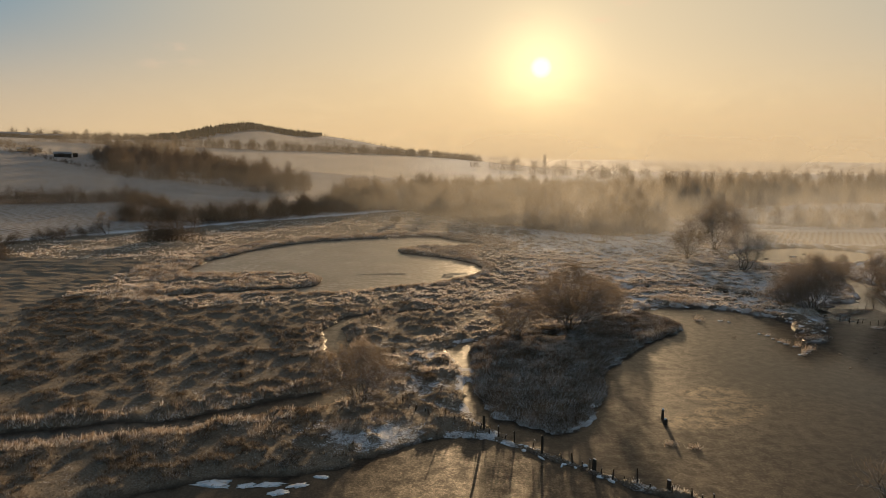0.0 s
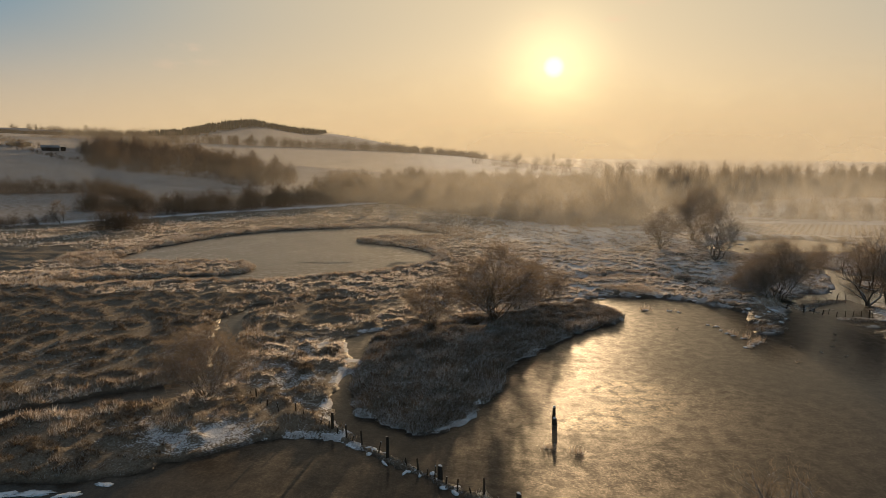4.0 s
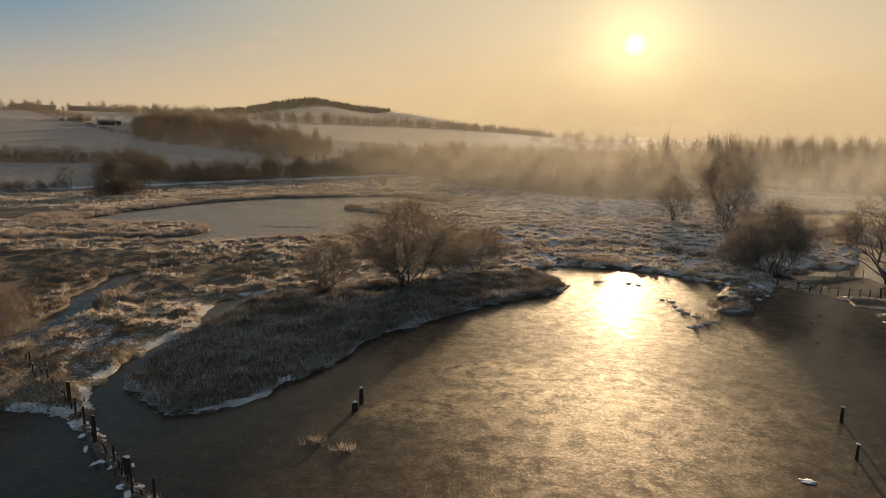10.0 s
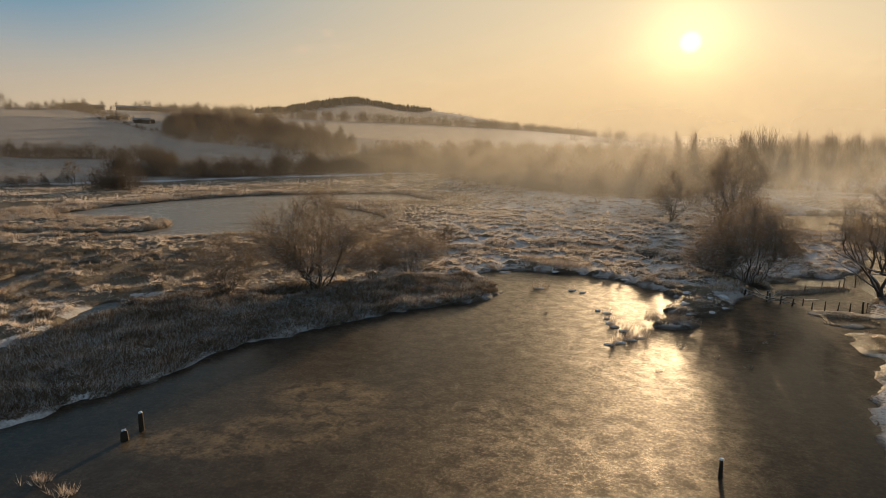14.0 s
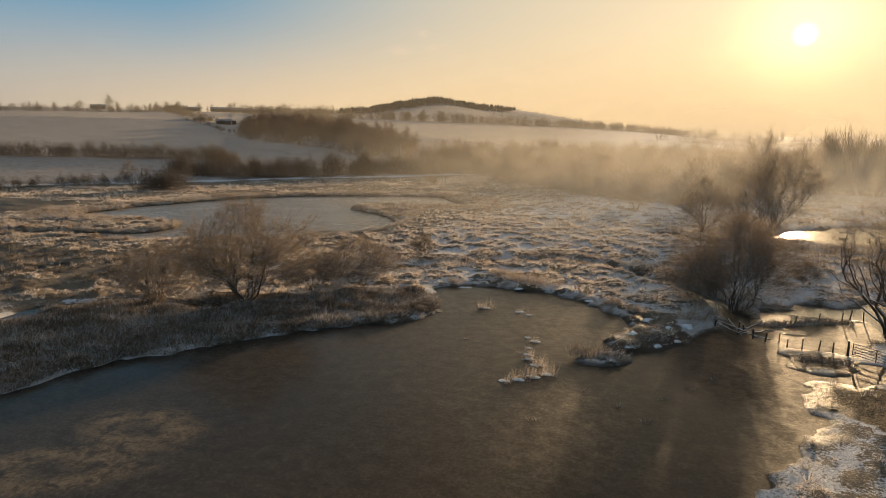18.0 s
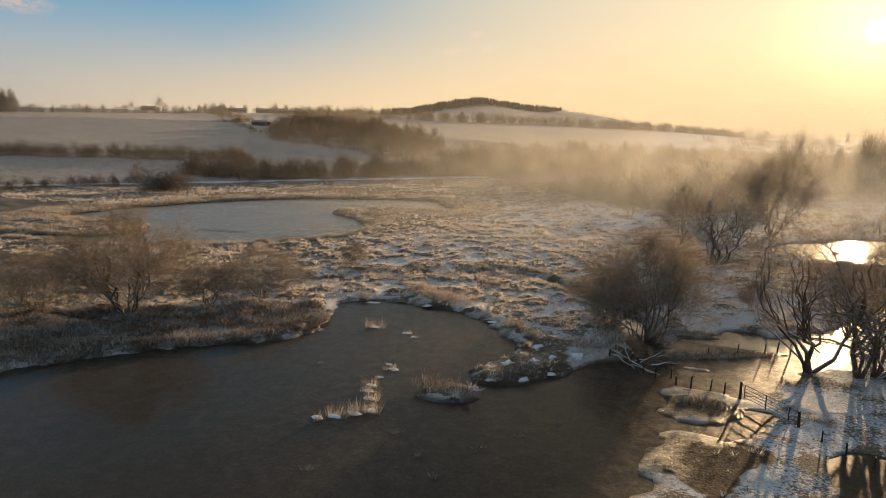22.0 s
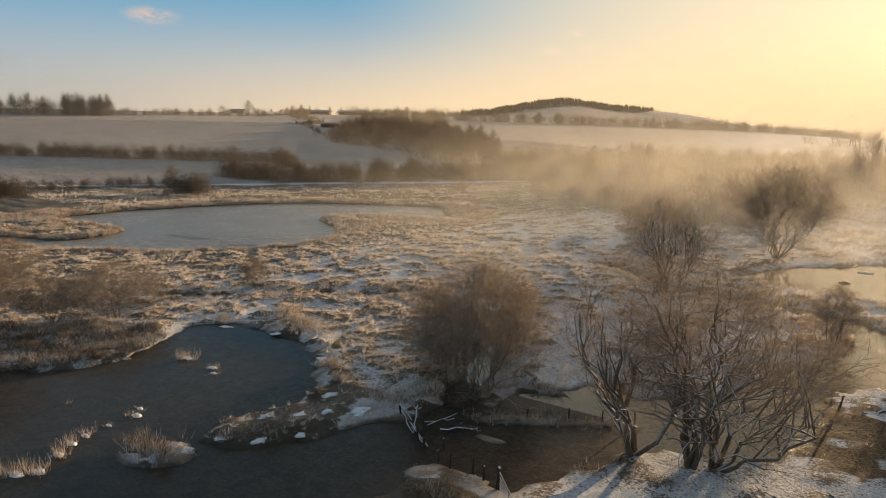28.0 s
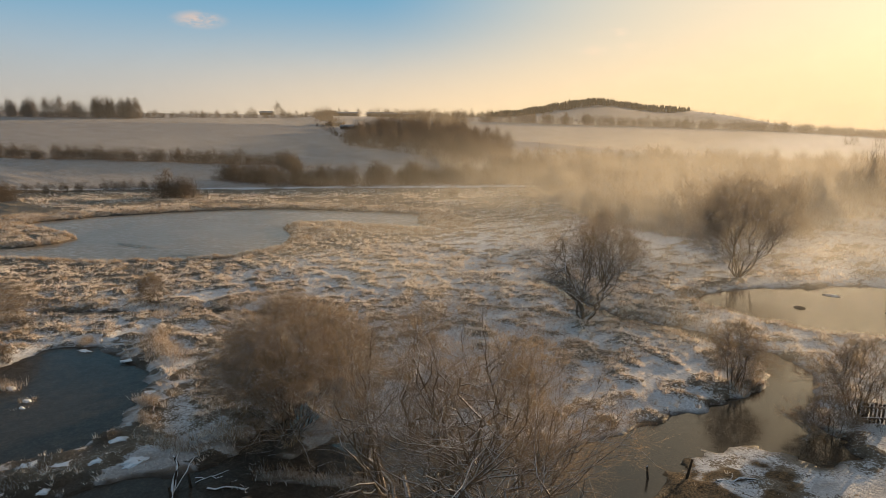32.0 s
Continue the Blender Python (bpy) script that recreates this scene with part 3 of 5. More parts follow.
# fields north-west of the marsh, and the flooded meadow to the east, lie under clean snow
slope = (X + 117) * -0.76 + (Y - 187) * 0.65
field = np.clip((slope - 14) / 10, 0, 1) * np.clip((Y - 150) / 20, 0, 1)
# far and eastern snow thinned so the land looks muted as through haze
field = field * (1 - 0.65 * np.clip((Y - 1250) / 300, 0, 1))
field = field * (1 - 0.6 * np.clip((X + 80) / 200, 0, 1) * np.clip((Y - 450) / 300, 0, 1))
meadow = np.clip((X - 100) / 12, 0, 1) * np.clip((Y - 205) / 8, 0, 1) * np.clip((262 - Y) / 12, 0, 1)
gateland = np.clip((X - 76.5) / 3, 0, 1) * np.clip((121 - Y) / 5, 0, 1) * np.clip((D - 0.5) / 2.2, 0, 1)
# frost cover thins westward, partly to darken the backlit side
cover = 0.13 + 0.37 * np.clip((X + 8) / 48, 0, 1) + 0.30 * (fractal(X, Y, 26.0, 41, 3) - 0.5)
bare_snow = np.maximum.reduce([field * 0.9, meadow * 0.85, gateland * (0.30 + 0.40 * np.clip(fractal(X, Y, 4.0, 43, 3) * 5 - 2.0, 0, 1))])
cover = np.maximum(cover, bare_snow)
# hummocks of snow over black peat along the lagoon's north-east shore
hummock = np.clip((fractal(X, Y, 2.4, 47, 4) - 0.5) * 12 + 0.5, 0, 1)
shoreline = np.clip(1 - (D - 1.2) / 4, 0, 1) * np.clip((X - 38) / 4, 0, 1) * np.clip((78 - X) / 2, 0, 1) * np.clip((124 - Y) / 4, 0, 1) * np.clip((Y - 92) / 3, 0, 1)
cover = cover * (1 - shoreline) + shoreline * (0.10 + 0.74 * hummock)
snowfield = np.clip((X - 100.5) / 1.5, 0, 1) * np.clip((X - 98 - 0.5 * (Y - 131)) / 2, 0, 1) * np.clip((152 - Y) / 6, 0, 1) * np.clip((D - 0.6) / 1.5, 0, 1)
cover = np.maximum(cover, 0.72 * snowfield)
bank_snow = np.exp(-(((X + 7) / 9) ** 2 + ((Y - 61) / 5) ** 2))
cover = np.maximum(cover, 0.54 * bank_snow)
slab = np.exp(-(((X + 4.5) / 8) ** 4 + ((Y - 82) / 20) ** 4))
cover = np.maximum(cover, slab * (0.33 + 0.40 * (fractal(X, Y, 5.0, 49, 3) - 0.5)))
wetness = np.clip(1 - D / 0.45, 0, 1)
# a ledge of frosted ice and rimed stems along the lagoon's banks
rim = np.clip(fractal(X, Y, 2.2, 93, 3) * 6 - 2.2, 0, 1) * (X > 0) * (X < 44) * (Y > 58) * (Y < 121)
wetness = wetness * (1 - 0.9 * rim)
cover = np.maximum(cover, 0.72 * rim * np.clip(1.6 - D, 0, 1))
wetness = np.maximum(wetness, 0.85 * shoreline * (1 - hummock) * np.clip(1.2 - D / 4, 0, 1))
# trodden mud by the gate and on the flat beside the river, and pale shelf ice round it
ragged = fractal(X, Y, 2.6, 91, 4) - 0.5
mud = np.maximum(1 - np.hypot((X - 78.0) / 3.2, (Y - 96.0) / 4.4), 1 - np.hypot((X - 97.0) / 5.5, (Y - 128.5) / 8.5))
mud = np.clip(np.maximum(mud, 1 - np.hypot((X - 77.4) / 2.8, (Y - 103.8) / 1.7)) * 2.0 + 5.5 * ragged, 0, 1)
shelf = np.clip(1.2 - D / 1.6 + 2.0 * ragged, 0, 1) * np.clip((X - 72) / 1.5, 0, 1) * np.clip((122 - Y) / 6, 0, 1) * np.clip((82 - X) / 3, 0, 1)
shelf = np.maximum(shelf, np.clip(1.0 - D / 1.4, 0, 1) * np.exp(-(((X - 101) / 4) ** 2 + ((Y - 137) / 3) ** 2)))
rows_, cols_ = X.shape
idx = np.arange(rows_ * cols_).reshape(rows_, cols_)
quads = np.stack([idx[:-1, :-1], idx[:-1, 1:], idx[1:, 1:], idx[1:, :-1]], -1).reshape(-1, 4)
ground_mesh = raw_mesh("ground", np.stack([X, Y, Z], -1).reshape(-1, 3), quads, GROUND, True)
tufty = np.clip((tuft_noise(X, Y) - 0.48) * 7, 0, 1) * (1 - np.clip(field + meadow + 0.6 * gateland, 0, 1)) * (D < 39)
for key, values in (("snow", cover), ("wet", wetness), ("tuft", tufty), ("mud", mud), ("shelf", shelf)):
    ground_mesh.attributes.new(key, "FLOAT", "POINT").data.foreach_set("value", values.astype(np.float32).ravel())
ground = tagged(new("ground", ground_mesh), "frosted marsh and snowy fields with dead grass and wet peat banks", "ground", kind="structure")

# water: level sheets under the banks, the pond's to the north, the river's to the north-east
# lagoon ice also covers the inlet mouth, its darker surface standing for willow shade
WATER_X, WATER_Y = (-130, 40, 70, 84, 160), (-45, 105.6, 113.0, 119.4, 240)
for name, label, mat, cells in (("lagoon", "dark brown ice-skinned water of the lagoon and creek", LAGOON_ICE, ((0, 0), (1, 0), (2, 0), (3, 0), (0, 1), (1, 1), (2, 1), (0, 2), (1, 2), (2, 2))),
                                ("pond", "smooth grey ice of the upper pond", POND_ICE, ((0, 3),)),
                                ("river", "dark still water of the river, its inlet and its pool", RIVER_ICE, ((3, 1), (3, 2), (1, 3), (2, 3), (3, 3)))):
    corners = sorted({(i + k, j + l) for i, j in cells for k in (0, 1) for l in (0, 1)})
    at = {c: k for k, c in enumerate(corners)}
    wv = np.array([(WATER_X[i], WATER_Y[j], 0.0) for i, j in corners])
    wq = np.array([(at[i, j], at[i + 1, j], at[i + 1, j + 1], at[i, j + 1]) for i, j in cells])
    tagged(new("water_" + name, raw_mesh("water_" + name, wv, wq, mat)), label, "water", kind="structure")

# ---- dead grass, sedge and reed ----


def blades(px, py, pz, count, height, fan, width, droop=0.5):
    """Stems, one slim triangle each, fanning out from every tuft."""
    n = len(px)
    t = np.repeat(np.arange(n), count)
    a = rng.uniform(0, 2 * np.pi, n * count)
    r0 = rng.uniform(0, 0.35, n * count) * np.repeat(fan, count)
    r1 = r0 + np.repeat(fan, count) * rng.uniform(0.1, 1.0, n * count)
    h = np.repeat(height, count) * rng.uniform(0.45, 1.1, n * count) * (1 - droop * 0.5 * (r1 - r0) / np.repeat(fan, count))
    base = np.stack([px[t] + r0 * np.cos(a), py[t] + r0 * np.sin(a), pz[t] - 0.05], -1)
    lean = 0.25 * h
    tip = np.stack([px[t] + r1 * np.cos(a) + lean * 0.6, py[t] + r1 * np.sin(a) - lean * 0.4, pz[t] + h], -1)
    b = rng.uniform(0, 2 * np.pi, n * count)
    half = np.stack([np.cos(b), np.sin(b), 0 * b], -1) * (np.repeat(width, count) * 0.5)[:, None]
    verts = np.stack([base - half, base + half, tip], 1).reshape(-1, 3)
    return verts, np.arange(n * count * 3).reshape(-1, 3)


def scatter(n, x0, x1, y0, y1, keep):
    x, y = rng.uniform(x0, x1, n), rng.uniform(y0, y1, n)
    d = shore(x, y)
    ok = rng.uniform(0, 1, n) < keep(x, y, d)
    x, y, d = x[ok], y[ok], d[ok]
    return x, y, marsh_height(x, y, d) + hills(x, y), d


def grass(name, label, spots, count, low, high, fan, width, mat, droop=0.5, category="grass"):
    x, y, z, d = spots
    n = len(x)
    tall = low + (high - low) * rng.uniform(0, 1, n) ** 1.5
    v, f = blades(x, y, z, count, tall, fan * rng.uniform(0.6, 1.3, n), width * rng.uniform(0.7, 1.3, n), droop)
    return tagged(new(name, raw_mesh(name, v, f, mat)), label, category, kind="stuff")


def clumps(x, y, size, seed, cut):
    return np.clip((fractal(x, y, size, seed, 3) - cut) * 7, 0, 1)


def in_reedbed(x, y):
    return (REED_EDGE(x, y) < 0.5) & (x > -4) & (x < 49) & (y > 51) & (y < 121)


def gate_bank(x, y):
    return ((x > 73) & (y < 112)) | ((x > 80) & (y < 118)) | ((x > 91) & (y < 137)) | ((x > 99.5) & (y < 150))


def western(x, y):
    """The duller sedge west of the creek and the reed bed, darkened partly for backlight."""
    strip_land = (np.abs(x + 4.5) < 8.5) & (np.abs(y - 82) < 20) & (fractal(x, y, 5.0, 59, 3) > 0.5)
    return ~strip_land & (x + 0.25 * (y - 60) + 14 * (fractal(x, y, 18.0, 57, 3) - 0.5) < 10) & (y + 16 * (fractal(x, y, 15.0, 58, 3) - 0.5) < 118)


def tussocks(x, y, d):
    return (d > 0.5) * (0.04 + 0.96 * np.clip((tuft_noise(x, y) - 0.47) * 8, 0, 1)) * (0.35 + 0.65 * clumps(x, y, 14.0, 51, 0.42)) * (~in_reedbed(x, y)) * np.where(gate_bank(x, y), 0.07, 1.0) * np.where((x > 40) & (x < 76) & (y > 94) & (y < 122) & (d < 4.5), 0.35, 1.0) * (1 - 0.75 * np.exp(-(((x + 7) / 9) ** 2 + ((y - 61) / 5) ** 2)))


grass("tussock_grass", "frosted pale straw tussock grass over the marsh", scatter(240000, -75, 112, 48, 182, lambda x, y, d: tussocks(x, y, d) * ~western(x, y)), 11, 0.15, 0.55, 0.42, 0.04, STRAW)
grass("sedge_tussocks", "dull brown frosted sedge tussocks beside the creek", scatter(150000, -75, 30, 44, 135, lambda x, y, d: tussocks(x, y, d) * western(x, y)), 12, 0.15, 0.6, 0.45, 0.04, DULL)
grass("short_grass", "short frosted grass between the tussocks",
      scatter(150000, -70, 112, 48, 175, lambda x, y, d: (d > 0.3) * 0.75 * (~in_reedbed(x, y)) * (~western(x, y)) * (1 - 0.93 * gate_bank(x, y))), 5, 0.06, 0.24, 0.26, 0.035, STRAW, 0.8)
grass("short_sedge", "short dull sedge between the tussocks",
      scatter(40000, -70, 30, 44, 135, lambda x, y, d: (d > 0.3) * 0.8 * (~in_reedbed(x, y)) * western(x, y)), 7, 0.10, 0.32, 0.32, 0.045, DULL, 0.8)
grass("shore_debris", "specks of broken stem and ice along the lagoon's edge",
      scatter(60000, 35, 90, 80, 126, lambda x, y, d: (d < -0.1) * (d > -3.0) * np.exp(d * 0.8) * clumps(x, y, 4.0, 77, 0.42)), 4, 0.04, 0.16, 0.16, 0.06, STRAW, 0.8, "debris")
grass("mud_litter", "matted brown stems and litter on the muddy banks",
      scatter(5000, 74, 103, 88, 138, lambda x, y, d: (d > 0.1) * np.clip(1.25 - np.minimum(np.hypot((x - 78) / 3.2, (y - 96) / 4.4), np.hypot((x - 97) / 5.5, (y - 128.5) / 8.5)), 0, 1) * clumps(x, y, 2.2, 79, 0.42)),
      16, 0.06, 0.3, 0.35, 0.03, DULL, 0.9)
grass("tussock_mounds", "rounded pale frosted tussocks dotted over the marsh",
      scatter(52000, -75, 112, 60, 190, lambda x, y, d: (d > 0.5) * (0.05 + 0.30 * clumps(x, y, 9.0, 53, 0.45)) * (~in_reedbed(x, y)) * (~western(x, y)) * (~gate_bank(x, y))), 30, 0.3, 0.8, 0.55, 0.05, STRAW)
grass("pond_bank_tussocks", "row of rounded tussocks along the pond's near bank",
      scatter(30000, -80, 25, 118, 165, lambda x, y, d: (POND_EDGE(x, y) > 0.3) * (POND_EDGE(x, y) < 2.4) * (d > 0.2) * 0.5), 40, 0.4, 0.9, 0.6, 0.06, TAN)
grass("bank_sedge", "tall pale sedge along the ditch, creek and river banks",
      scatter(230000, -75, 108, 48, 182, lambda x, y, d: (d > 0.2) * (d < 3.2) * (np.minimum(BROOK(x, y), RIVERSIDE(x, y) + 1.5 * (x < 80)) < 3.0)
              * (0.15 + 0.85 * clumps(x, y, 6.0, 61, 0.44)) * 0.7 * (~in_reedbed(x, y)) * (~gate_bank(x, y))), 13, 0.35, 0.95, 0.55, 0.05, TAN)
grass("reed_bed", "dense brown frosted reed bed beside the lagoon",
      scatter(60000, 3, 42, 60, 113, lambda x, y, d: in_reedbed(x, y) * (d > 0.05) * (0.4 + 0.6 * clumps(x, y, 2.2, 71, 0.38))), 14, 0.3, 0.8, 0.8, 0.045, REED, 0.8, "reed")
grass("pond_reeds", "uneven band of tan reeds round the pond",
      scatter(200000, -95, 24, 118, 250, lambda x, y, d: (d > 0.1) * (d < 16) * (POND_EDGE(x, y) < 1 + 14 * np.clip(fractal(x, y, 26.0, 81, 3) - 0.2 + 0.35 * ((y > 185) | (x < -40)) - 0.3 * ((y < 150) & (x > -40)), 0, 1))
              * (0.15 + 0.85 * clumps(x, y, 5.0, 83, 0.42)) * 0.75), 9, 0.4, 1.15, 0.6, 0.07, TAN, 0.5, "reed")
grass("far_marsh_grass", "frosted rough grass of the far marsh",
      scatter(80000, -160, 130, 165, 320, lambda x, y, d: (d > 0.4) * (0.08 + 0.92 * clumps(x, y, 8.0, 91, 0.46)) * (((x + 117) * -0.76 + (y - 187) * 0.65) < 12)), 7, 0.35, 0.95, 0.6, 0.09, STRAW)

# ---- bare trees ----


def grow(seed, height, reach, stems, boughs=9, sprigs=6, fine=4, lean=(0.0, 0.0), wild=0.10, base=0.3, skirt=0.12, flat=0.5, spread=1.0, stout=1.0):
    """Limbs of a bare tree as segments (start, end, radius, radius, level, stem). The limbs reach for points of a
    lumpy dome: stems, boughs, sprigs and fine twigs. skirt: how low the crown hangs, flat: height of its widest part."""
    r = random.Random(seed)
    out = []
    wide = flat * height
    off = Vector((lean[0] * height * 0.55, lean[1] * height * 0.55, 0))
    phase = [r.uniform(0, 6.28) for _ in range(4)]

    def dome(a, e, depth=1.0):
        """A point of the crown by bearing, height 0 to 1 and share of the way out."""
        z = height * (skirt + (1 - skirt) * e)
        k = (z - wide) / (height - wide) if z > wide else (z - wide) / (wide - skirt * height + 0.3 * height)
        lump = 1 + 0.13 * math.sin(2 * a + phase[0]) + 0.11 * math.sin(3 * a + phase[1] + 3 * e) + 0.08 * math.sin(5 * a + phase[2] + 6 * e)
        rad = reach * math.sqrt(max(1 - k * k, 0.02)) * lump * depth
        return Vector((math.cos(a) * rad, math.sin(a) * rad, z * (0.93 + 0.07 * lump))) + off * (z / height)

    def limb(p, q, sag, rad, pieces, level, stem):
        """A bent limb from p to q, and its points on the way."""
        side = Vector((r.gauss(0, 1), r.gauss(0, 1), r.gauss(0, 0.5))) * (q - p).length * wild
        mid = p.lerp(q, 0.5) + side + Vector((0, 0, sag * (q - p).length))
        pts = []
        for i in range(pieces + 1):
            s = i / pieces
            w = p * (1 - s) ** 2 + mid * (2 * s * (1 - s)) + q * s * s
            if 0 < i < pieces:
                w += Vector((r.gauss(0, 1), r.gauss(0, 1), r.gauss(0, 1))) * (q - p).length * wild * 0.22
            pts.append(w)
        for i in range(pieces):
            out.append((pts[i], pts[i + 1], rad * (1 - 0.9 * i / pieces), rad * (1 - 0.9 * (i + 1) / pieces), level, stem))
        return pts

    for s in range(stems):
        a = 2 * math.pi * (s + r.uniform(-0.35, 0.35)) / stems
        e = r.uniform(0.45, 0.9) if stems < 16 else r.uniform(0.15, 1.0) ** 0.7
        top = dome(a, e, r.uniform(0.25, 0.95) * spread)
        foot = Vector((math.cos(a) * base * r.random(), math.sin(a) * base * r.random(), -0.2))
        rad = stout * 0.030 * height * r.uniform(0.7, 1.1) / max(1, stems ** 0.5)
        spine = limb(foot, top, r.uniform(0.02, 0.16), rad, 7, 0, s)
        for b in range(boughs):
            u = r.uniform(0.22, 1.0)
            at = spine[min(int(u * 7), 6)].lerp(spine[min(int(u * 7) + 1, 7)], r.random())
            ab = a + r.gauss(0, 0.55)
            eb = min(1.0, max(0.0, r.gauss(0.25 + 0.6 * u, 0.22)))
            end = dome(ab, eb, r.uniform(0.55, 1.0))
            if (end - at).length > 0.62 * height:
                end = at.lerp(end, 0.62 * height / (end - at).length)
            arm = limb(at, end, r.uniform(-0.05, 0.12), max(rad * (1 - 0.7 * u) * 0.6, 0.018 * stout), 5, 1, s)
            for _ in range(sprigs):
                v = r.uniform(0.25, 1.0)
                at2 = arm[min(int(v * 5), 4)].lerp(arm[min(int(v * 5) + 1, 5)], r.random())
                go = (end - at).normalized() * 0.7 + Vector((r.gauss(0, 0.6), r.gauss(0, 0.6), r.gauss(0.25, 0.5)))
                end2 = at2 + go.normalized() * r.uniform(0.09, 0.2) * height
                twig = limb(at2, end2, r.uniform(-0.02, 0.1), 0.012 * stout, 2, 2, s)
                for _ in range(fine):
                    at3 = twig[0].lerp(twig[2], r.uniform(0.1, 1.0))
                    go3 = (end2 - at2).normalized() + Vector((r.gauss(0, 0.65), r.gauss(0, 0.65), r.gauss(0.15, 0.5)))
                    out.append((at3, at3 + go3.normalized() * r.uniform(0.04, 0.10) * height, 0.006, 0.003, 3, s))
    return out


def tubes(segments, sides):
    n = len(segments)
    p = np.array([s[0] for s in segments])
    q = np.array([s[1] for s in segments])
    r0, r1 = np.array([s[2] for s in segments]), np.array([s[3] for s in segments])
    d = q - p
    d /= np.linalg.norm(d, axis=1)[:, None] + 1e-9
    u = np.cross(d, np.where(np.abs(d[:, 2:3]) > 0.9, [[1.0, 0, 0]], [[0, 0, 1.0]]))
    u /= np.linalg.norm(u, axis=1)[:, None] + 1e-9
    v = np.cross(d, u)
    rings = []
    for c, r in ((p, r0), (q, r1)):
        for k in range(sides):
            a = 2 * np.pi * k / sides
            rings.append(c + (u * math.cos(a) + v * math.sin(a)) * r[:, None])
    verts = np.stack(rings, 1).reshape(-1, 3)
    o = np.arange(n)[:, None] * 2 * sides
    f = np.concatenate([np.stack([o[:, 0] + k, o[:, 0] + (k + 1) % sides, o[:, 0] + sides + (k + 1) % sides, o[:, 0] + sides + k], -1) for k in range(sides)])
    return verts, f


def slivers(segments, width, spray=2):
    """The finest twigs: one slim triangle each, with a spray of side twigs."""
    p = np.array([s[0] for s in segments])
    q = np.array([s[1] for s in segments])
    d = q - p
    size = np.linalg.norm(d, axis=1)[:, None]
    ps, qs = [p], [q + d * 0.35]
    for k in range(spray):
        root = p + d * rng.uniform(0, 1, (len(p), 1))
        way_ = d / (size + 1e-6) + rng.normal(0, 0.55, p.shape) + np.array([0, 0, 0.25])
        ps.append(root)
        qs.append(root + way_ * rng.uniform(0.3, 0.8, (len(p), 1)) * np.maximum(size, 0.45))
    p, q = np.concatenate(ps), np.concatenate(qs)
    a = rng.normal(size=p.shape)
    a /= np.linalg.norm(a, axis=1)[:, None]
    half = a * width / 2
    return np.stack([p - half, p + half, q], 1).reshape(-1, 3), np.arange(len(p) * 3).reshape(-1, 3)


def bare_tree(name, place, label, seed, height, reach, stems, twig=0.012, category="tree", group="", twigs=None, spray=2, **how):
    """boughs, sprigs and fine say how dense it grows; spray adds side twigs to the finest."""
    segs = grow(seed, height, reach, stems, **how)
    lx, ly = (v * height * 0.6 for v in how.get("lean", (0, 0)))
    top = sorted(s[1].z for s in segs)[int(len(segs) * 0.995)]
    wide = sorted(math.hypot(s[1].x - lx, s[1].y - ly) for s in segs)[int(len(segs) * 0.93)]
    kz, kx = height / top, reach / wide
    segs = [(Vector((a.x * kx, a.y * kx, a.z * kz)), Vector((b.x * kx, b.y * kx, b.z * kz)), c, d, l, t) for a, b, c, d, l, t in segs]
    last = max(s[4] for s in segs)
    tree = thing(name, place, label, category, group)
    for t in range(stems):
        v, f = tubes([s for s in segs if s[5] == t and s[4] < max(last, 1)], 3 if stems > 6 else 4)
        limb_name = "stem" if stems > 2 else "trunk"
        part(limb_name, raw_mesh(limb_name, v, f, BARK, True), BARK, tree)
    v, f = slivers([s for s in segs if s[4] >= last], twig, spray)
    # crowns passed twigs take a brown already lightened for haze
    crown = part("crown", raw_mesh("crown", v, f, twigs or TWIG), twigs or TWIG, tree, "fine bare twigs with haze lightened into their brown" if twigs else "fine bare reddish-brown twigs")
    crown["kind"] = "stuff"
    return tree


def stand(x, y):
    return (x, y, float(ground_at(x, y)[0]))


DOME = dict(boughs=16, sprigs=9, fine=6, skirt=0.08, flat=0.46, spray=4, twig=0.015)
GNARLED = dict(boughs=15, sprigs=9, fine=6, wild=0.15, skirt=0.08, flat=0.52, spray=3, twig=0.011, stout=1.15)
SCRUB = dict(category="shrub", boughs=9, sprigs=6, fine=5, skirt=0.04, flat=0.48, spray=3, twig=0.015, stout=1.3, base=0.7)
bare_tree("willow_tree", stand(20.8, 100.6), "bare multi-stemmed willow rising from the reed bed", 3, 11.6, 7.4, 12, stout=1.5, **DOME)
bare_tree("willow_shrub", stand(11.6, 97.2), "thin-stemmed bare willow shrub at the reed bed's edge", 5, 6.6, 4.2, 20, **SCRUB)
bare_tree("willow_shrub", stand(28.6, 112.2), "broad pale bare willow shrub behind the reed bed", 6, 6.0, 5.6, 26, **SCRUB)
bare_tree("willow_shrub", stand(25.0, 108.0), "low bare willow scrub behind the reed bed", 26, 4.6, 3.6, 14, **SCRUB)
bare_tree("willow_shrub", stand(-9.2, 68.6), "dense bare willow shrub beside the creek bend", 7, 7.0, 4.6, 26, **SCRUB)
bare_tree("sapling", stand(29.6, 130.5), "small bare bush on the frosted marsh", 8, 3.6, 2.0, 8, **SCRUB)
bare_tree("willow_tree", stand(71, 118.5), "bushy bare willow on the flooded bank", 9, 10.6, 6.4, 20, base=1.5, boughs=14, sprigs=10, fine=5, skirt=0.02, flat=0.46, spray=3, twig=0.013)
bare_tree("willow_shrub", stand(67.0, 120.5), "low bare willow scrub beside a larger willow", 31, 5.5, 4.4, 16, **SCRUB)
bare_tree("willow_tree", stand(84.6, 115.2), "leaning bare willow on the flooded bank", 10, 12.8, 5.6, 4, lean=(-0.30, 0.1), **GNARLED)
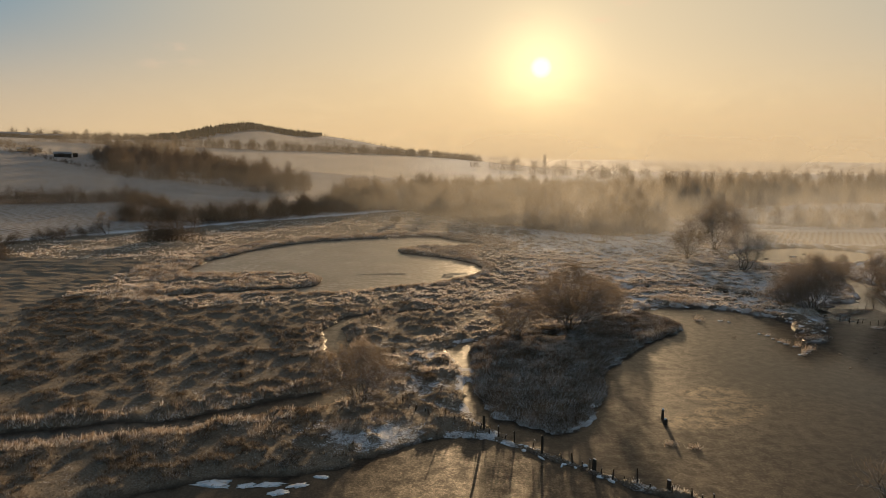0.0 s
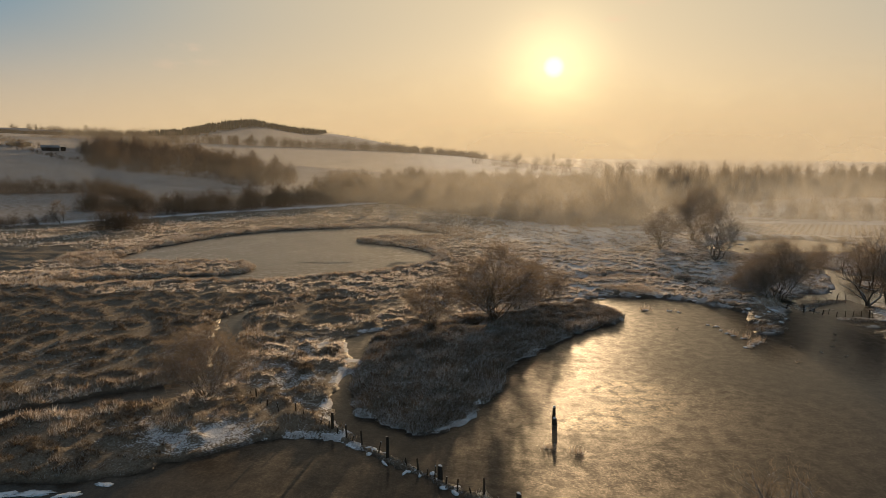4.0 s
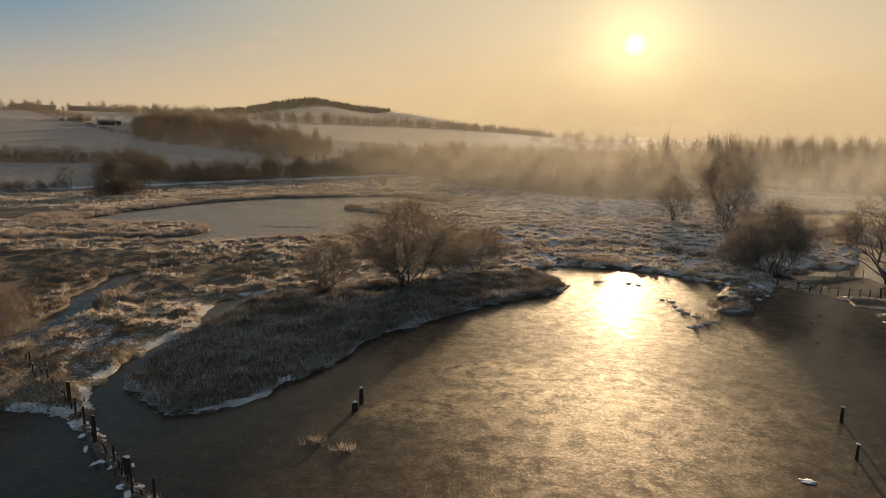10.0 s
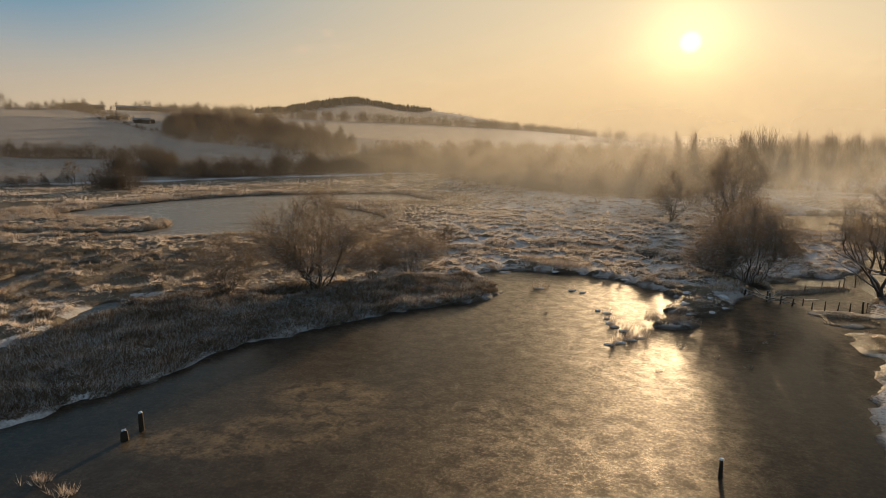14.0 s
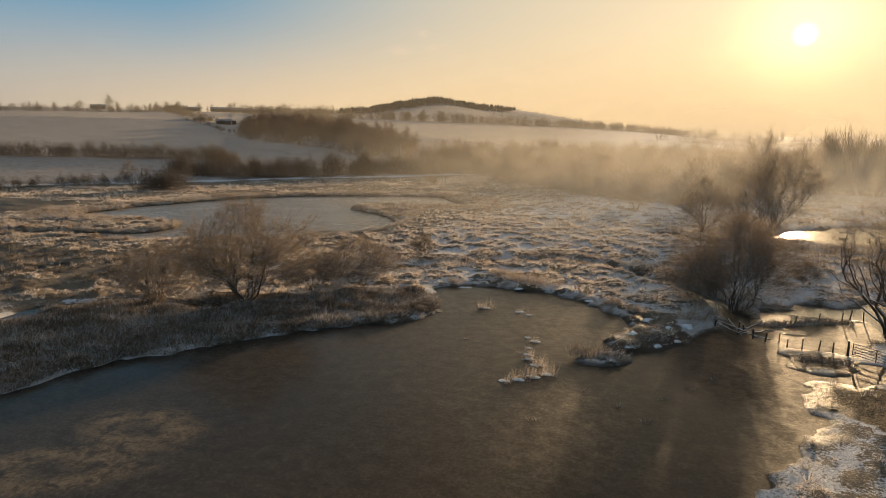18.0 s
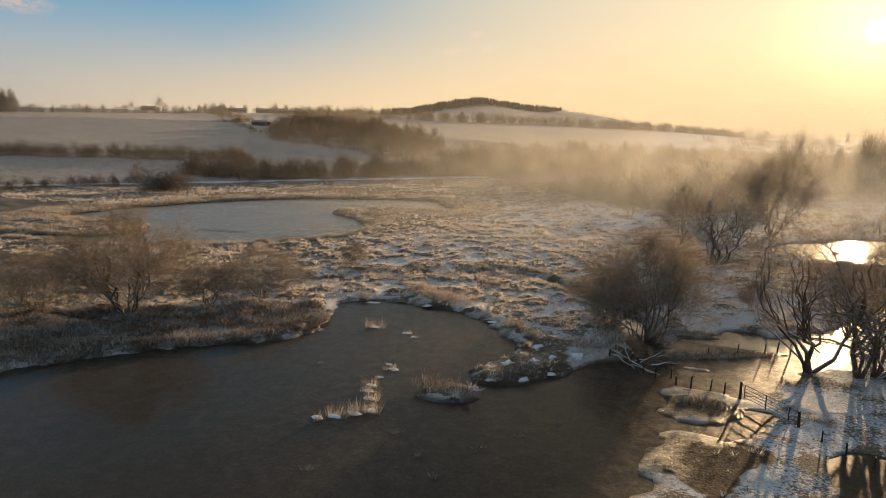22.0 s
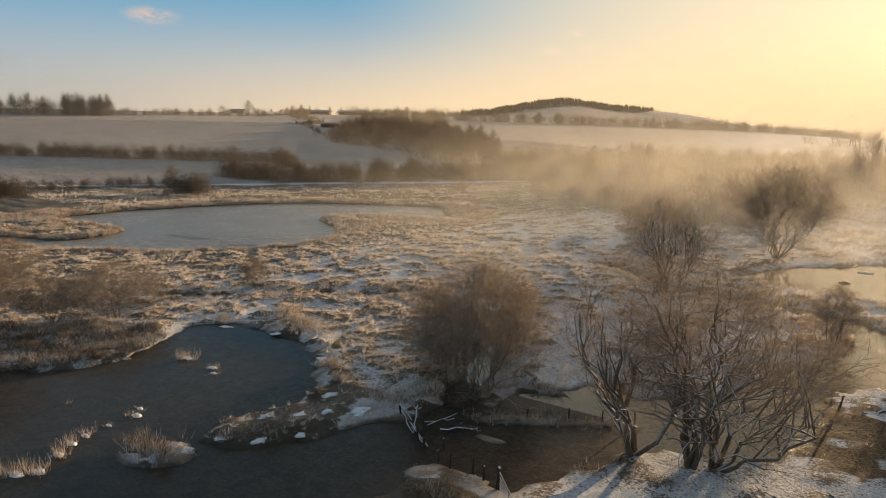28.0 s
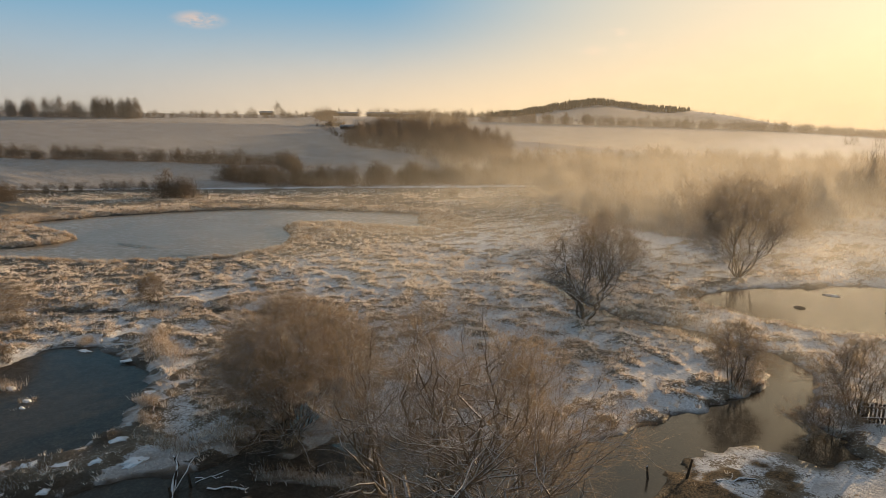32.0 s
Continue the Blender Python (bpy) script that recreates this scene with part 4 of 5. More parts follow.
bare_tree("willow_tree", stand(88.0, 115.4), "large forked bare willow beside the snowy bank", 12, 13.6, 6.6, 6, lean=(-0.02, 0.1), **GNARLED)
bare_tree("willow_tree", stand(89.4, 116.2), "sprawling bare willow leaning over the water", 13, 12.0, 7.2, 6, lean=(0.34, 0.12), **GNARLED)
bare_tree("willow_tree", stand(76, 157), "bare willow at the river bend in mist", 14, 12.5, 6.4, 6, lean=(-0.12, 0.0), **GNARLED)
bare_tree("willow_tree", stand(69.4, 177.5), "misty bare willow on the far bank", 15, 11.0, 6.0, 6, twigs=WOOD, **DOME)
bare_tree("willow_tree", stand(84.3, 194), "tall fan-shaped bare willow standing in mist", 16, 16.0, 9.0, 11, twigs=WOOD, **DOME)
bare_tree("willow_shrub", stand(94.4, 147.6), "bare shrub on the river bank", 17, 5.8, 2.8, 12, **SCRUB)
bare_tree("willow_shrub", stand(103.2, 146.6), "bare shrub by the wooden river crossing", 18, 6.2, 3.6, 14, **SCRUB)
bare_tree("willow_shrub", stand(101.6, 142.6), "low frosted bare shrub overhanging the river pool", 32, 3.8, 2.6, 10, **SCRUB)
bare_tree("willow_shrub", stand(80.5, 134.5), "low bare shrub on the marsh bank", 33, 3.0, 1.8, 8, **SCRUB)
bare_tree("willow_shrub", stand(34.5, 44.6), "bare shrub on an islet in the lagoon", 19, 6.2, 3.0, 7, category="shrub", boughs=6, sprigs=4, fine=4)
bare_tree("hedgerow_tree", stand(-116, 216), "small bare tree at the field's edge", 20, 8.0, 3.4, 3, twig=0.04, boughs=12, sprigs=7, fine=4, skirt=0.25)
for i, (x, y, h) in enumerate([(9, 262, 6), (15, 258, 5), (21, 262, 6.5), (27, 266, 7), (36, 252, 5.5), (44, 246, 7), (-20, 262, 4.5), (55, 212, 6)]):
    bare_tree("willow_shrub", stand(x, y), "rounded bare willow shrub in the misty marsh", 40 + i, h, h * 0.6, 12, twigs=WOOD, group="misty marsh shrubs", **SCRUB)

# ---- far woods and hedges ----


def twig_cloud(seed, n, stems=5, width=0.16, dome=0.8, low=0.1, lift=0.9):
    """A bare tree of unit height for the distance: a few limbs and a lumpy haze of fine rising twigs."""
    r = np.random.default_rng(seed)
    a, e = r.uniform(0, 2 * np.pi, n), r.uniform(0.0, 1.0, n) ** 0.75
    rad = r.uniform(0.1, 1.0, n) ** 0.5
    lump = 1 + 0.20 * np.sin(3 * a + seed) + 0.16 * np.sin(5 * a - seed + 4 * e) + 0.10 * np.sin(9 * e + 2 * a)
    ring = dome * np.sqrt(np.maximum(1 - e ** 2.2, 0.02)) * (0.6 + 0.4 * np.clip(e * 4, 0, 1))
    ragged = 1 + 0.16 * r.normal(size=n) * (e > 0.75)
    tip = np.stack([np.cos(a) * rad * lump * ring, np.sin(a) * rad * lump * ring, low + (1 - low) * e * (0.7 + 0.3 * lump / 1.2) * ragged], -1)
    way_ = np.stack([np.cos(a) * rad * 0.6, np.sin(a) * rad * 0.6, lift + 0 * a], -1) + r.normal(0, 0.4, (n, 3))
    root = tip - way_ * r.uniform(0.07, 0.20, (n, 1))
    root[:, 2] = np.maximum(root[:, 2], 0.0)
    w = r.normal(size=(n, 3))
    w /= np.linalg.norm(w, axis=1)[:, None]
    v = np.stack([root - w * width * 0.05, root + w * width * 0.05, tip + way_ * 0.04], 1).reshape(-1, 3)
    sa = np.arange(stems) * 2 * np.pi / stems + seed
    p0 = np.stack([np.cos(sa) * 0.03, np.sin(sa) * 0.03, 0 * sa], -1)
    p1 = np.stack([np.cos(sa) * 0.33 * dome, np.sin(sa) * 0.33 * dome, 0.75 + 0 * sa], -1)
    h = np.stack([-np.sin(sa), np.cos(sa), 0 * sa], -1) * 0.012
    v2 = np.stack([p0 - h, p0 + h, p1], 1).reshape(-1, 3)
    return np.concatenate([v, v2])


TWIGS = 700
CLOUDS = [twig_cloud(s, TWIGS, width=0.10, dome=0.46, low=0.12) for s in range(6)]
SPIRES = [twig_cloud(s, TWIGS, width=0.09, dome=0.30, low=0.15, lift=1.6) for s in range(30, 34)]
BUSHES = [twig_cloud(s, TWIGS, stems=3, width=0.13, dome=0.74, low=0.0) for s in range(10, 16)]
FAR_TREES = [twig_cloud(s, 150, stems=3, width=0.30, dome=0.55, low=0.0) for s in range(20, 26)]


def plant(name, label, xs, ys, heights, kinds, mat, widen=1.0, category="woodland"):
    zs = hills(np.asarray(xs, float), np.asarray(ys, float)) + 0.2
    vs = []
    for x, y, z, h in zip(xs, ys, zs, heights):
        k = kinds[int(rng.integers(len(kinds)))]
        a = rng.uniform(0, 2 * np.pi)
        c, s = math.cos(a), math.sin(a)
        vs.append((k * np.array([h * widen, h * widen, h])) @ np.array([[c, s, 0], [-s, c, 0], [0, 0, 1]]) + np.array([x, y, z]))
    v = np.concatenate(vs)
    return tagged(new(name, raw_mesh(name, v, np.arange(len(v)).reshape(-1, 3), mat)), label, category, kind="stuff")


def plant_each(name, label, xs, ys, heights, kinds, mat, widen=1.0, category="tree", group=""):
    """Single trees, each with its limbs and its crown."""
    sets = []
    for k in kinds:
        crown = raw_mesh("crown", k[:3 * TWIGS], np.arange(3 * TWIGS).reshape(-1, 3), mat)
        limbs = raw_mesh("trunk", k[3 * TWIGS:], np.arange(len(k) - 3 * TWIGS).reshape(-1, 3), BARK)
        sets.append((crown, limbs))
    for x, y, h in zip(xs, ys, heights):
        crown, limbs = sets[int(rng.integers(len(sets)))]
        t = thing(name, (x, y, float(hills(np.array(float(x)), np.array(float(y)))) + 0.2), label, category, group, rng.uniform(0, 6.28))
        for n_, me in (("trunk", limbs), ("crown", crown)):
            part(n_, me, mat, t).scale = (h * widen, h * widen, h)


def along(points, step, wide):
    line = smooth_line(points, False, 8)
    seg = np.hypot(*np.diff(line, axis=0).T)
    s = np.concatenate([[0], np.cumsum(seg)])
    t = np.arange(0, s[-1], step)
    x, y = np.interp(t, s, line[:, 0]), np.interp(t, s, line[:, 1])
    return x + rng.normal(0, wide, len(t)), y + rng.normal(0, wide, len(t))


def fill(outline, n):
    line = smooth_line(outline, True, 4)
    x, y = rng.uniform(line[:, 0].min(), line[:, 0].max(), n * 4), rng.uniform(line[:, 1].min(), line[:, 1].max(), n * 4)
    ok = inside(x, y, line)
    return x[ok][:n], y[ok][:n]


def hedge(name, label, points, step, wide, low, high, widen=1.0, kinds=None):
    x, y = along(points, step, wide)
    return plant(name, label, x, y, rng.uniform(low, high, len(x)), kinds or BUSHES, HEDGE, widen, "hedge")


hedge("marsh_hedge", "rough bare hedge at the marsh's edge", [(-175, 150), (-140, 178), (-131, 194), (-119, 216)], 1.6, 1.0, 2.4, 4.2)
x, y = along([(-128, 246), (-101, 256), (-85, 271), (-71, 290), (-60, 306), (-40, 318)], 1.1, 3.6)
plant_each("thorn_tree", "rounded frosted bare tree in the thicket at the field's foot", x, y, rng.uniform(4.5, 9.5, len(x)), BUSHES, HEDGE, 1.0, "tree", "thicket at the field's foot")
x, y = along([(-93, 201), (-83, 207)], 0.9, 1.8)
plant_each("thorn_bush", "rounded bare thorn bush in a thicket above the pond", x, y, rng.uniform(4, 7.5, len(x)), BUSHES, HEDGE, 1.0, "bush", "thicket above the pond")
hedge("bramble_thicket", "dark bare thicket at the marsh's edge", [(-130, 158), (-118, 164)], 0.7, 1.6, 3.5, 6.0)
hedge("field_hedge", "thick bare hedge between two snowy fields", [(-330, 150), (-252, 212), (-211, 245), (-169, 279), (-150, 296), (-124, 282)], 1.5, 1.6, 4.0, 7.5)
hedge("ridge_trees", "line of bare trees on the ridge beside the farm", [(-700, 180), (-540, 330), (-490, 420), (-470, 480), (-455, 540), (-470, 610), (-540, 700), (-600, 740)], 1.6, 3.0, 3.5, 8.0, 1.0, FAR_TREES)
hedge("ridge_trees", "line of bare trees between the barns and the hill", [(-500, 800), (-480, 840), (-470, 900), (-478, 1000), (-490, 1080)], 2.2, 6.0, 5.0, 11.0, 1.0, FAR_TREES)
x, y = along([(-600, 250), (-530, 330), (-500, 362)], 3.4, 5.0)
plant_each("ridge_tree", "tall bare tree in a row on the ridge", x, y, rng.uniform(13, 18, len(x)), CLOUDS, HEDGE, 0.9, group="tall trees on the ridge")
x, y = along([(-498, 365), (-481, 397)], 1.5, 3.0)
plant_each("ridge_tree", "tall bare tree in a dense block on the ridge", x, y, rng.uniform(15, 18.5, len(x)), CLOUDS, HEDGE, 0.8, group="tall trees on the ridge")
x, y = along([(-640, 765), (-560, 800), (-500, 815), (-440, 810)], 9.0, 6.0)
plant_each("ridge_tree", "bare tree standing behind the barns", x, y, rng.uniform(6, 13, len(x)), CLOUDS, HEDGE, 1.1, group="trees behind the barns")
for x_, y_, h_ in ((-610, 660, 17), (-600, 610, 10), (-575, 640, 9), (-445, 585, 11), (-438, 592, 12), (-432, 583, 10)):
    plant_each("ridge_tree", "bare tree beside the farmhouse", [x_], [y_], [h_], CLOUDS + BUSHES, HEDGE, 1.1, group="trees by the farmhouse")
hedge("farm_copse", "scrubby copse round the sheds on the slope", [(-445, 590), (-410, 560), (-370, 530), (-330, 500), (-300, 478)], 2.0, 5.0, 3.0, 7.5, 1.0, FAR_TREES)
hedge("farm_copse", "low scrub below the farm", [(-330, 480), (-290, 455), (-240, 420), (-203, 405)], 2.2, 3.0, 1.6, 3.5, 1.0, FAR_TREES)
hedge("hill_hedge", "dark belt of trees across the hillside", [(-400, 640), (-345, 672), (-290, 714), (-238, 757), (-180, 836), (-110, 958), (-30, 1130), (75, 1352)], 1.9, 7.0, 6.0, 14.0, 1.0, FAR_TREES)
hedge("hill_hedge", "thin hedge along the hill's snowy shoulder", [(-250, 1290), (-190, 1310), (-130, 1330), (-60, 1345), (40, 1360)], 5.0, 6.0, 3.0, 6.5, 1.0, FAR_TREES)
x, y = fill([(-193, 382), (-144, 386), (-104, 364), (-82, 394), (-94, 422), (-134, 478), (-184, 510), (-255, 575), (-285, 525), (-240, 440)], 260)
plant("slope_wood", "bare brown wood on the slope below the farm", x, y, rng.uniform(6, 14, len(x)), CLOUDS + BUSHES, SLOPE)
x, y = fill([(-55, 314), (-22, 330), (6, 296), (27, 266), (46, 242), (66, 232), (88, 250), (110, 300), (140, 350), (207, 420), (330, 520), (300, 650), (100, 560), (0, 480), (-64, 410)], 820)
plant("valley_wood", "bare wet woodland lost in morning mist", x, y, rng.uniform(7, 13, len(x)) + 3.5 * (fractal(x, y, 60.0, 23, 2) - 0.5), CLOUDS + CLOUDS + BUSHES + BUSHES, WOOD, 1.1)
x, y = along([(-55, 312), (-22, 328), (6, 292), (27, 264), (46, 240), (66, 230), (88, 246)], 1.7, 2.5)
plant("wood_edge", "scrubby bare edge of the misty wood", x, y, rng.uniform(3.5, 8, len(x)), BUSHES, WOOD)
x, y = along([(112, 290), (140, 282), (165, 272), (200, 272), (260, 280)], 3.2, 4.0)
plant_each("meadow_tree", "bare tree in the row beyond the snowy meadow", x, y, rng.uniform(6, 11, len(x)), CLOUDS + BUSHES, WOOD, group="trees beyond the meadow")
x, y = along([(105, 330), (140, 345), (190, 395), (260, 425), (360, 440)], 3.0, 7.0)
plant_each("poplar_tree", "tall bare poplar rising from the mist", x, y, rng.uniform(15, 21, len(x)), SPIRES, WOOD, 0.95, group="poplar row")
x, y = along([(118, 285), (160, 268), (200, 268), (280, 275)], 1.6, 0.8)
plant("meadow_hedge", "low bare hedge along the snowy meadow", x, y, rng.uniform(1.8, 3.2, len(x)), FAR_TREES, HEDGE)
x, y = along([(60, 900), (250, 820), (500, 760), (900, 700)], 5.0, 30.0)
plant("far_woods", "far belt of bare woods in haze", x, y, rng.uniform(12, 21, len(x)), FAR_TREES, HEDGE)
x, y = along([(40, 2000), (400, 2200), (900, 2100), (1500, 1900)], 22.0, 60.0)
plant("horizon_woods", "woods on the hazy horizon", x, y, rng.uniform(8, 15, len(x)), FAR_TREES, HEDGE, 2.0)
# conifers on the hilltop
n = 9
a = np.arange(n) * 2 * np.pi / n
CONES = []
for k in range(3):
    rad = 0.16 + 0.03 * np.sin(a * 3 + k)
    low = np.stack([np.cos(a) * rad, np.sin(a) * rad, 0.12 + 0.05 * np.cos(a * 2 + k)], -1)
    tip = np.tile([[0.01 * k, 0.0, 1.0]], (n, 1))
    CONES.append(np.stack([low, np.roll(low, -1, 0), tip], 1).reshape(-1, 3))
x, y = fill([(-495, 1095), (-440, 1045), (-408, 880), (-356, 850), (-326, 970), (-294, 1120), (-250, 1275), (-262, 1330), (-340, 1270), (-430, 1230), (-500, 1180)], 2000)
plant("hilltop_wood", "dark conifer plantation on the hilltop", x, y, 2.5 + 6 * fractal(x, y, 30.0, 19, 3) + rng.uniform(0, 5.0, len(x)), CONES, PINE, 1.4)

# ---- farm ----


def box(sx, sy, sz, at=(0, 0, 0), bevel=0.0):
    bm = bmesh.new()
    bmesh.ops.create_cube(bm, size=1.0)
    for v in bm.verts:
        v.co = Vector((v.co.x * sx + at[0], v.co.y * sy + at[1], v.co.z * sz + at[2]))
    if bevel:
        bmesh.ops.bevel(bm, geom=bm.edges[:], offset=bevel, segments=1, affect="EDGES")
    return bm


def gable_roof(sx, sy, z, rise, over=0.6, thick=0.25):
    bm = bmesh.new()
    prof = [(-sy / 2 - over, z - 0.2), (0, z + rise), (sy / 2 + over, z - 0.2), (sy / 2 + over, z - 0.2 + thick), (0, z + rise + thick), (-sy / 2 - over, z - 0.2 + thick)]
    ends = [[bm.verts.new((x, p, q)) for p, q in prof] for x in (-sx / 2 - over, sx / 2 + over)]
    for k in range(6):
        bm.faces.new([ends[0][k], ends[0][(k + 1) % 6], ends[1][(k + 1) % 6], ends[1][k]])
    for e in ends:
        bm.faces.new([e[0], e[1], e[4], e[5]])
        bm.faces.new([e[1], e[2], e[3], e[4]])
    bmesh.ops.recalc_face_normals(bm, faces=bm.faces[:])
    return bm


def gable_wall(sx, sy, z, rise):
    bm = bmesh.new()
    prof = [(-sy / 2, -1.5), (sy / 2, -1.5), (sy / 2, z), (0, z + rise - 0.05), (-sy / 2, z)]
    ends = [[bm.verts.new((x, p, q)) for p, q in prof] for x in (-sx / 2, sx / 2)]
    for k in range(5):
        bm.faces.new([ends[0][k], ends[0][(k + 1) % 5], ends[1][(k + 1) % 5], ends[1][k]])
    for e in ends:
        bm.faces.new(e)
    bmesh.ops.recalc_face_normals(bm, faces=bm.faces[:])
    return bm


def barn(x, y, length, depth, eaves, rise, turn, label, name="barn"):
    b = thing(name, (x, y, float(hills(np.array(x), np.array(y))) + 0.3), label, "barn", "farm buildings", turn)
    part("wall", gable_wall(length, depth, eaves, rise), BARN, b)
    part("roof", gable_roof(length, depth, eaves, rise), ROOF, b, "weathered low-pitched roof")
    for k in range(max(2, int(length / 9))):
        part("door", box(3.2, 0.15, 3.0, (-length / 2 + 4.5 + 9 * k, -depth / 2 - 0.09, 1.5)), TIMBER, b)
    return b


barn(-578, 752, 46, 16, 4.2, 2.0, 0.62, "long dark barn with a low roof on the ridge")
barn(-530, 781, 38, 15, 4.6, 2.0, 0.62, "dark open-sided barn on the ridge")
barn(-487, 775, 42, 15, 3.8, 1.8, 0.62, "long dark cattle barn on the ridge")
barn(-592, 628, 16, 9, 3.0, 2.2, 0.7, "farmhouse with a pitched snowy roof among trees", "farmhouse")
barn(-281, 470, 11, 6, 2.4, 1.4, 0.55, "small pale shed on the slope", "shed")
barn(-318, 490, 16, 6, 2.2, 1.2, 0.5, "long low shed on the slope", "shed")

# ---- mist ----


def mist_bank(name, radius, height, density, scale, low, left, tone, label="thin golden morning mist drifting over the marsh"):
    """A standing veil of mist round the marsh; thickest over the wet valley to the north-east."""
    az = np.radians(np.linspace(-80, 75, 61))
    zs = np.array([-2.0, height * 0.35, height * 0.7, height * 1.3])
    r = radius * (1 + 0.06 * np.sin(az * 5 + radius))
    bx, by = 40 + np.sin(az) * r, 40 + np.cos(az) * r
    v = np.stack([np.tile(bx, (4, 1)), np.tile(by, (4, 1)), np.tile(zs[:, None], (1, 61))], -1)
    v[0, :, 2] = np.minimum(hills(bx, by) - 2.0, height)
    thick = np.clip(left + (1 - left) * np.clip((np.degrees(az) + 26) / 30, 0, 1) ** 1.3, 0, 1)
    i = np.arange(4 * 61).reshape(4, 61)
    q = np.stack([i[:-1, :-1], i[:-1, 1:], i[1:, 1:], i[1:, :-1]], -1).reshape(-1, 4)
    me = raw_mesh(name, v.reshape(-1, 3), q, mist_material(name, density, low, height, scale, tone), True)
    me.attributes.new("thick", "FLOAT", "POINT").data.foreach_set("value", np.tile(thick, (4, 1)).astype(np.float32).ravel())
    return tagged(new(name, me), label, "mist", kind="stuff")


mist_bank("ground_mist", 118, 13, 0.14, 0.07, 0.0, 0.0, 0.95)
mist_bank("ground_mist", 150, 16, 0.24, 0.06, 0.0, 0.0, 0.95)
mist_bank("ground_mist", 185, 19, 0.30, 0.05, 0.0, 0.02, 0.95)
mist_bank("ground_mist", 225, 23, 0.35, 0.045, 0.0, 0.06, 0.92)
mist_bank("ground_mist", 275, 28, 0.36, 0.04, 0.0, 0.12, 0.86)
mist_bank("ground_mist", 345, 34, 0.37, 0.03, 2.0, 0.25, 0.72)
mist_bank("valley_haze", 540, 110, 0.29, 0.010, 10.0, 0.6, 0.56, "pale haze filling the valley below the hill")
mist_bank("valley_haze", 1500, 240, 0.62, 0.004, 30.0, 0.25, 0.38, "golden haze before the far horizon")

# ---- posts, gate and timber ----


def post_mesh(height, radius, seed, lean=0.0):
    """A weathered stake with a worn, slanting top."""
    r = random.Random(seed)
    bm = bmesh.new()
    rings = []
    for k, z in enumerate((-0.5, 0.25 * height, 0.7 * height, height)):
        rad = radius * (1.12 - 0.1 * k) * r.uniform(0.92, 1.08)
        ring = []
        for j in range(8):
            a = 2 * math.pi * j / 8
            w_ = rad * (1 + 0.12 * math.sin(3 * a + seed))
            ring.append(bm.verts.new((math.cos(a) * w_ + lean * max(z, 0) + r.uniform(-0.006, 0.006), math.sin(a) * w_, z + (0.05 * math.cos(a + seed) * (k == 3)))))
        rings.append(ring)
    for lo, hi in zip(rings, rings[1:]):
        for j in range(8):
            bm.faces.new([lo[j], lo[(j + 1) % 8], hi[(j + 1) % 8], hi[j]])
    bm.faces.new(rings[-1])
    bm.faces.new(rings[0][::-1])
    me = bpy.data.meshes.new("post")
    bm.to_mesh(me)
    bm.free()
    me.materials.append(TIMBER)
    return me


def lump_mesh(name, rx, ry, rz, seed, mat, rough=0.35):
    """A lumpy low mound with a ragged outline."""
    bm = bmesh.new()
    bmesh.ops.create_icosphere(bm, subdivisions=3, radius=1.0)
    for v in bm.verts:
        n_ = noise.fractal(v.co * 1.6 + Vector((seed * 3.7, seed, 0)), 1.0, 2.0, 3)
        k = 1 + rough * n_
        n2 = noise.fractal(v.co * 5.0 + Vector((seed, 0, seed * 2.1)), 1.0, 2.0, 2)
        k += rough * 0.45 * n2
        v.co = Vector((v.co.x * rx * k, v.co.y * ry * k, max(v.co.z, -0.25) * rz * (1 + 0.6 * n_ + 0.5 * n2)))
    for f in bm.faces:
        f.smooth = True
    me = bpy.data.meshes.new(name)
    bm.to_mesh(me)
    bm.free()
    me.materials.append(mat)
    return me


def rail_mesh(length, rad, seed, bend=0.03):
    r = random.Random(seed)
    segs, p = [], Vector((0, 0, 0))
    for k in range(5):
        q = Vector((length * (k + 1) / 5, r.gauss(0, bend), r.gauss(0, bend)))
        segs.append((p, q, rad * (1 - 0.08 * k), rad * (1 - 0.08 * (k + 1))))
        p = q
    v, f = tubes(segs, 6)
    return raw_mesh("rail", v, f, TIMBER, True)


def spot_on(x, y):
    return (x, y, max(float(ground_at(x, y)[0]), 0.0))


POSTS = [post_mesh(h, rad, k, lean) for k, (h, rad, lean) in enumerate([(0.9, 0.07, 0.0), (1.15, 0.08, 0.08), (0.75, 0.06, -0.2), (1.3, 0.085, 0.03), (0.6, 0.07, 0.12), (1.0, 0.06, 0.3)])]
TALL_POST, STOUT_POST = post_mesh(2.0, 0.13, 21), post_mesh(1.25, 0.2, 22)
fence = thing("post_fence", (0, 0, 0), "broken line of old stakes on a snowy bank across the lagoon", "fence")
lx, ly = along([tuple(p) for p in FENCE_LINE[4:37]], 1.05, 0.12)
for k, (x, y) in enumerate(zip(lx, ly)):
    if hash01(np.array([k]), np.array([3]), 9)[0] < 0.22:
        continue
    me = POSTS[k % 6]
    ob = part("post", me, TIMBER, fence)
    ob.scale = (0.85, 0.85, rng.uniform(0.6, 1.0))
    ob.location = (x, y, max(float(ground_at(x, y)[0]) - 0.05, -0.05))
    ob.rotation_euler = (rng.normal(0, 0.06), rng.normal(0, 0.06), rng.uniform(0, 6.28))
for me, x, y in ((TALL_POST, 9.7, 57.3), (STOUT_POST, 14.0, 54.2), (STOUT_POST, 19.5, 50.5), (TALL_POST, 4.4, 61.9)):
    ob = part("post", me, TIMBER, fence, "taller stout post")
    ob.location = (x, y, -0.05)
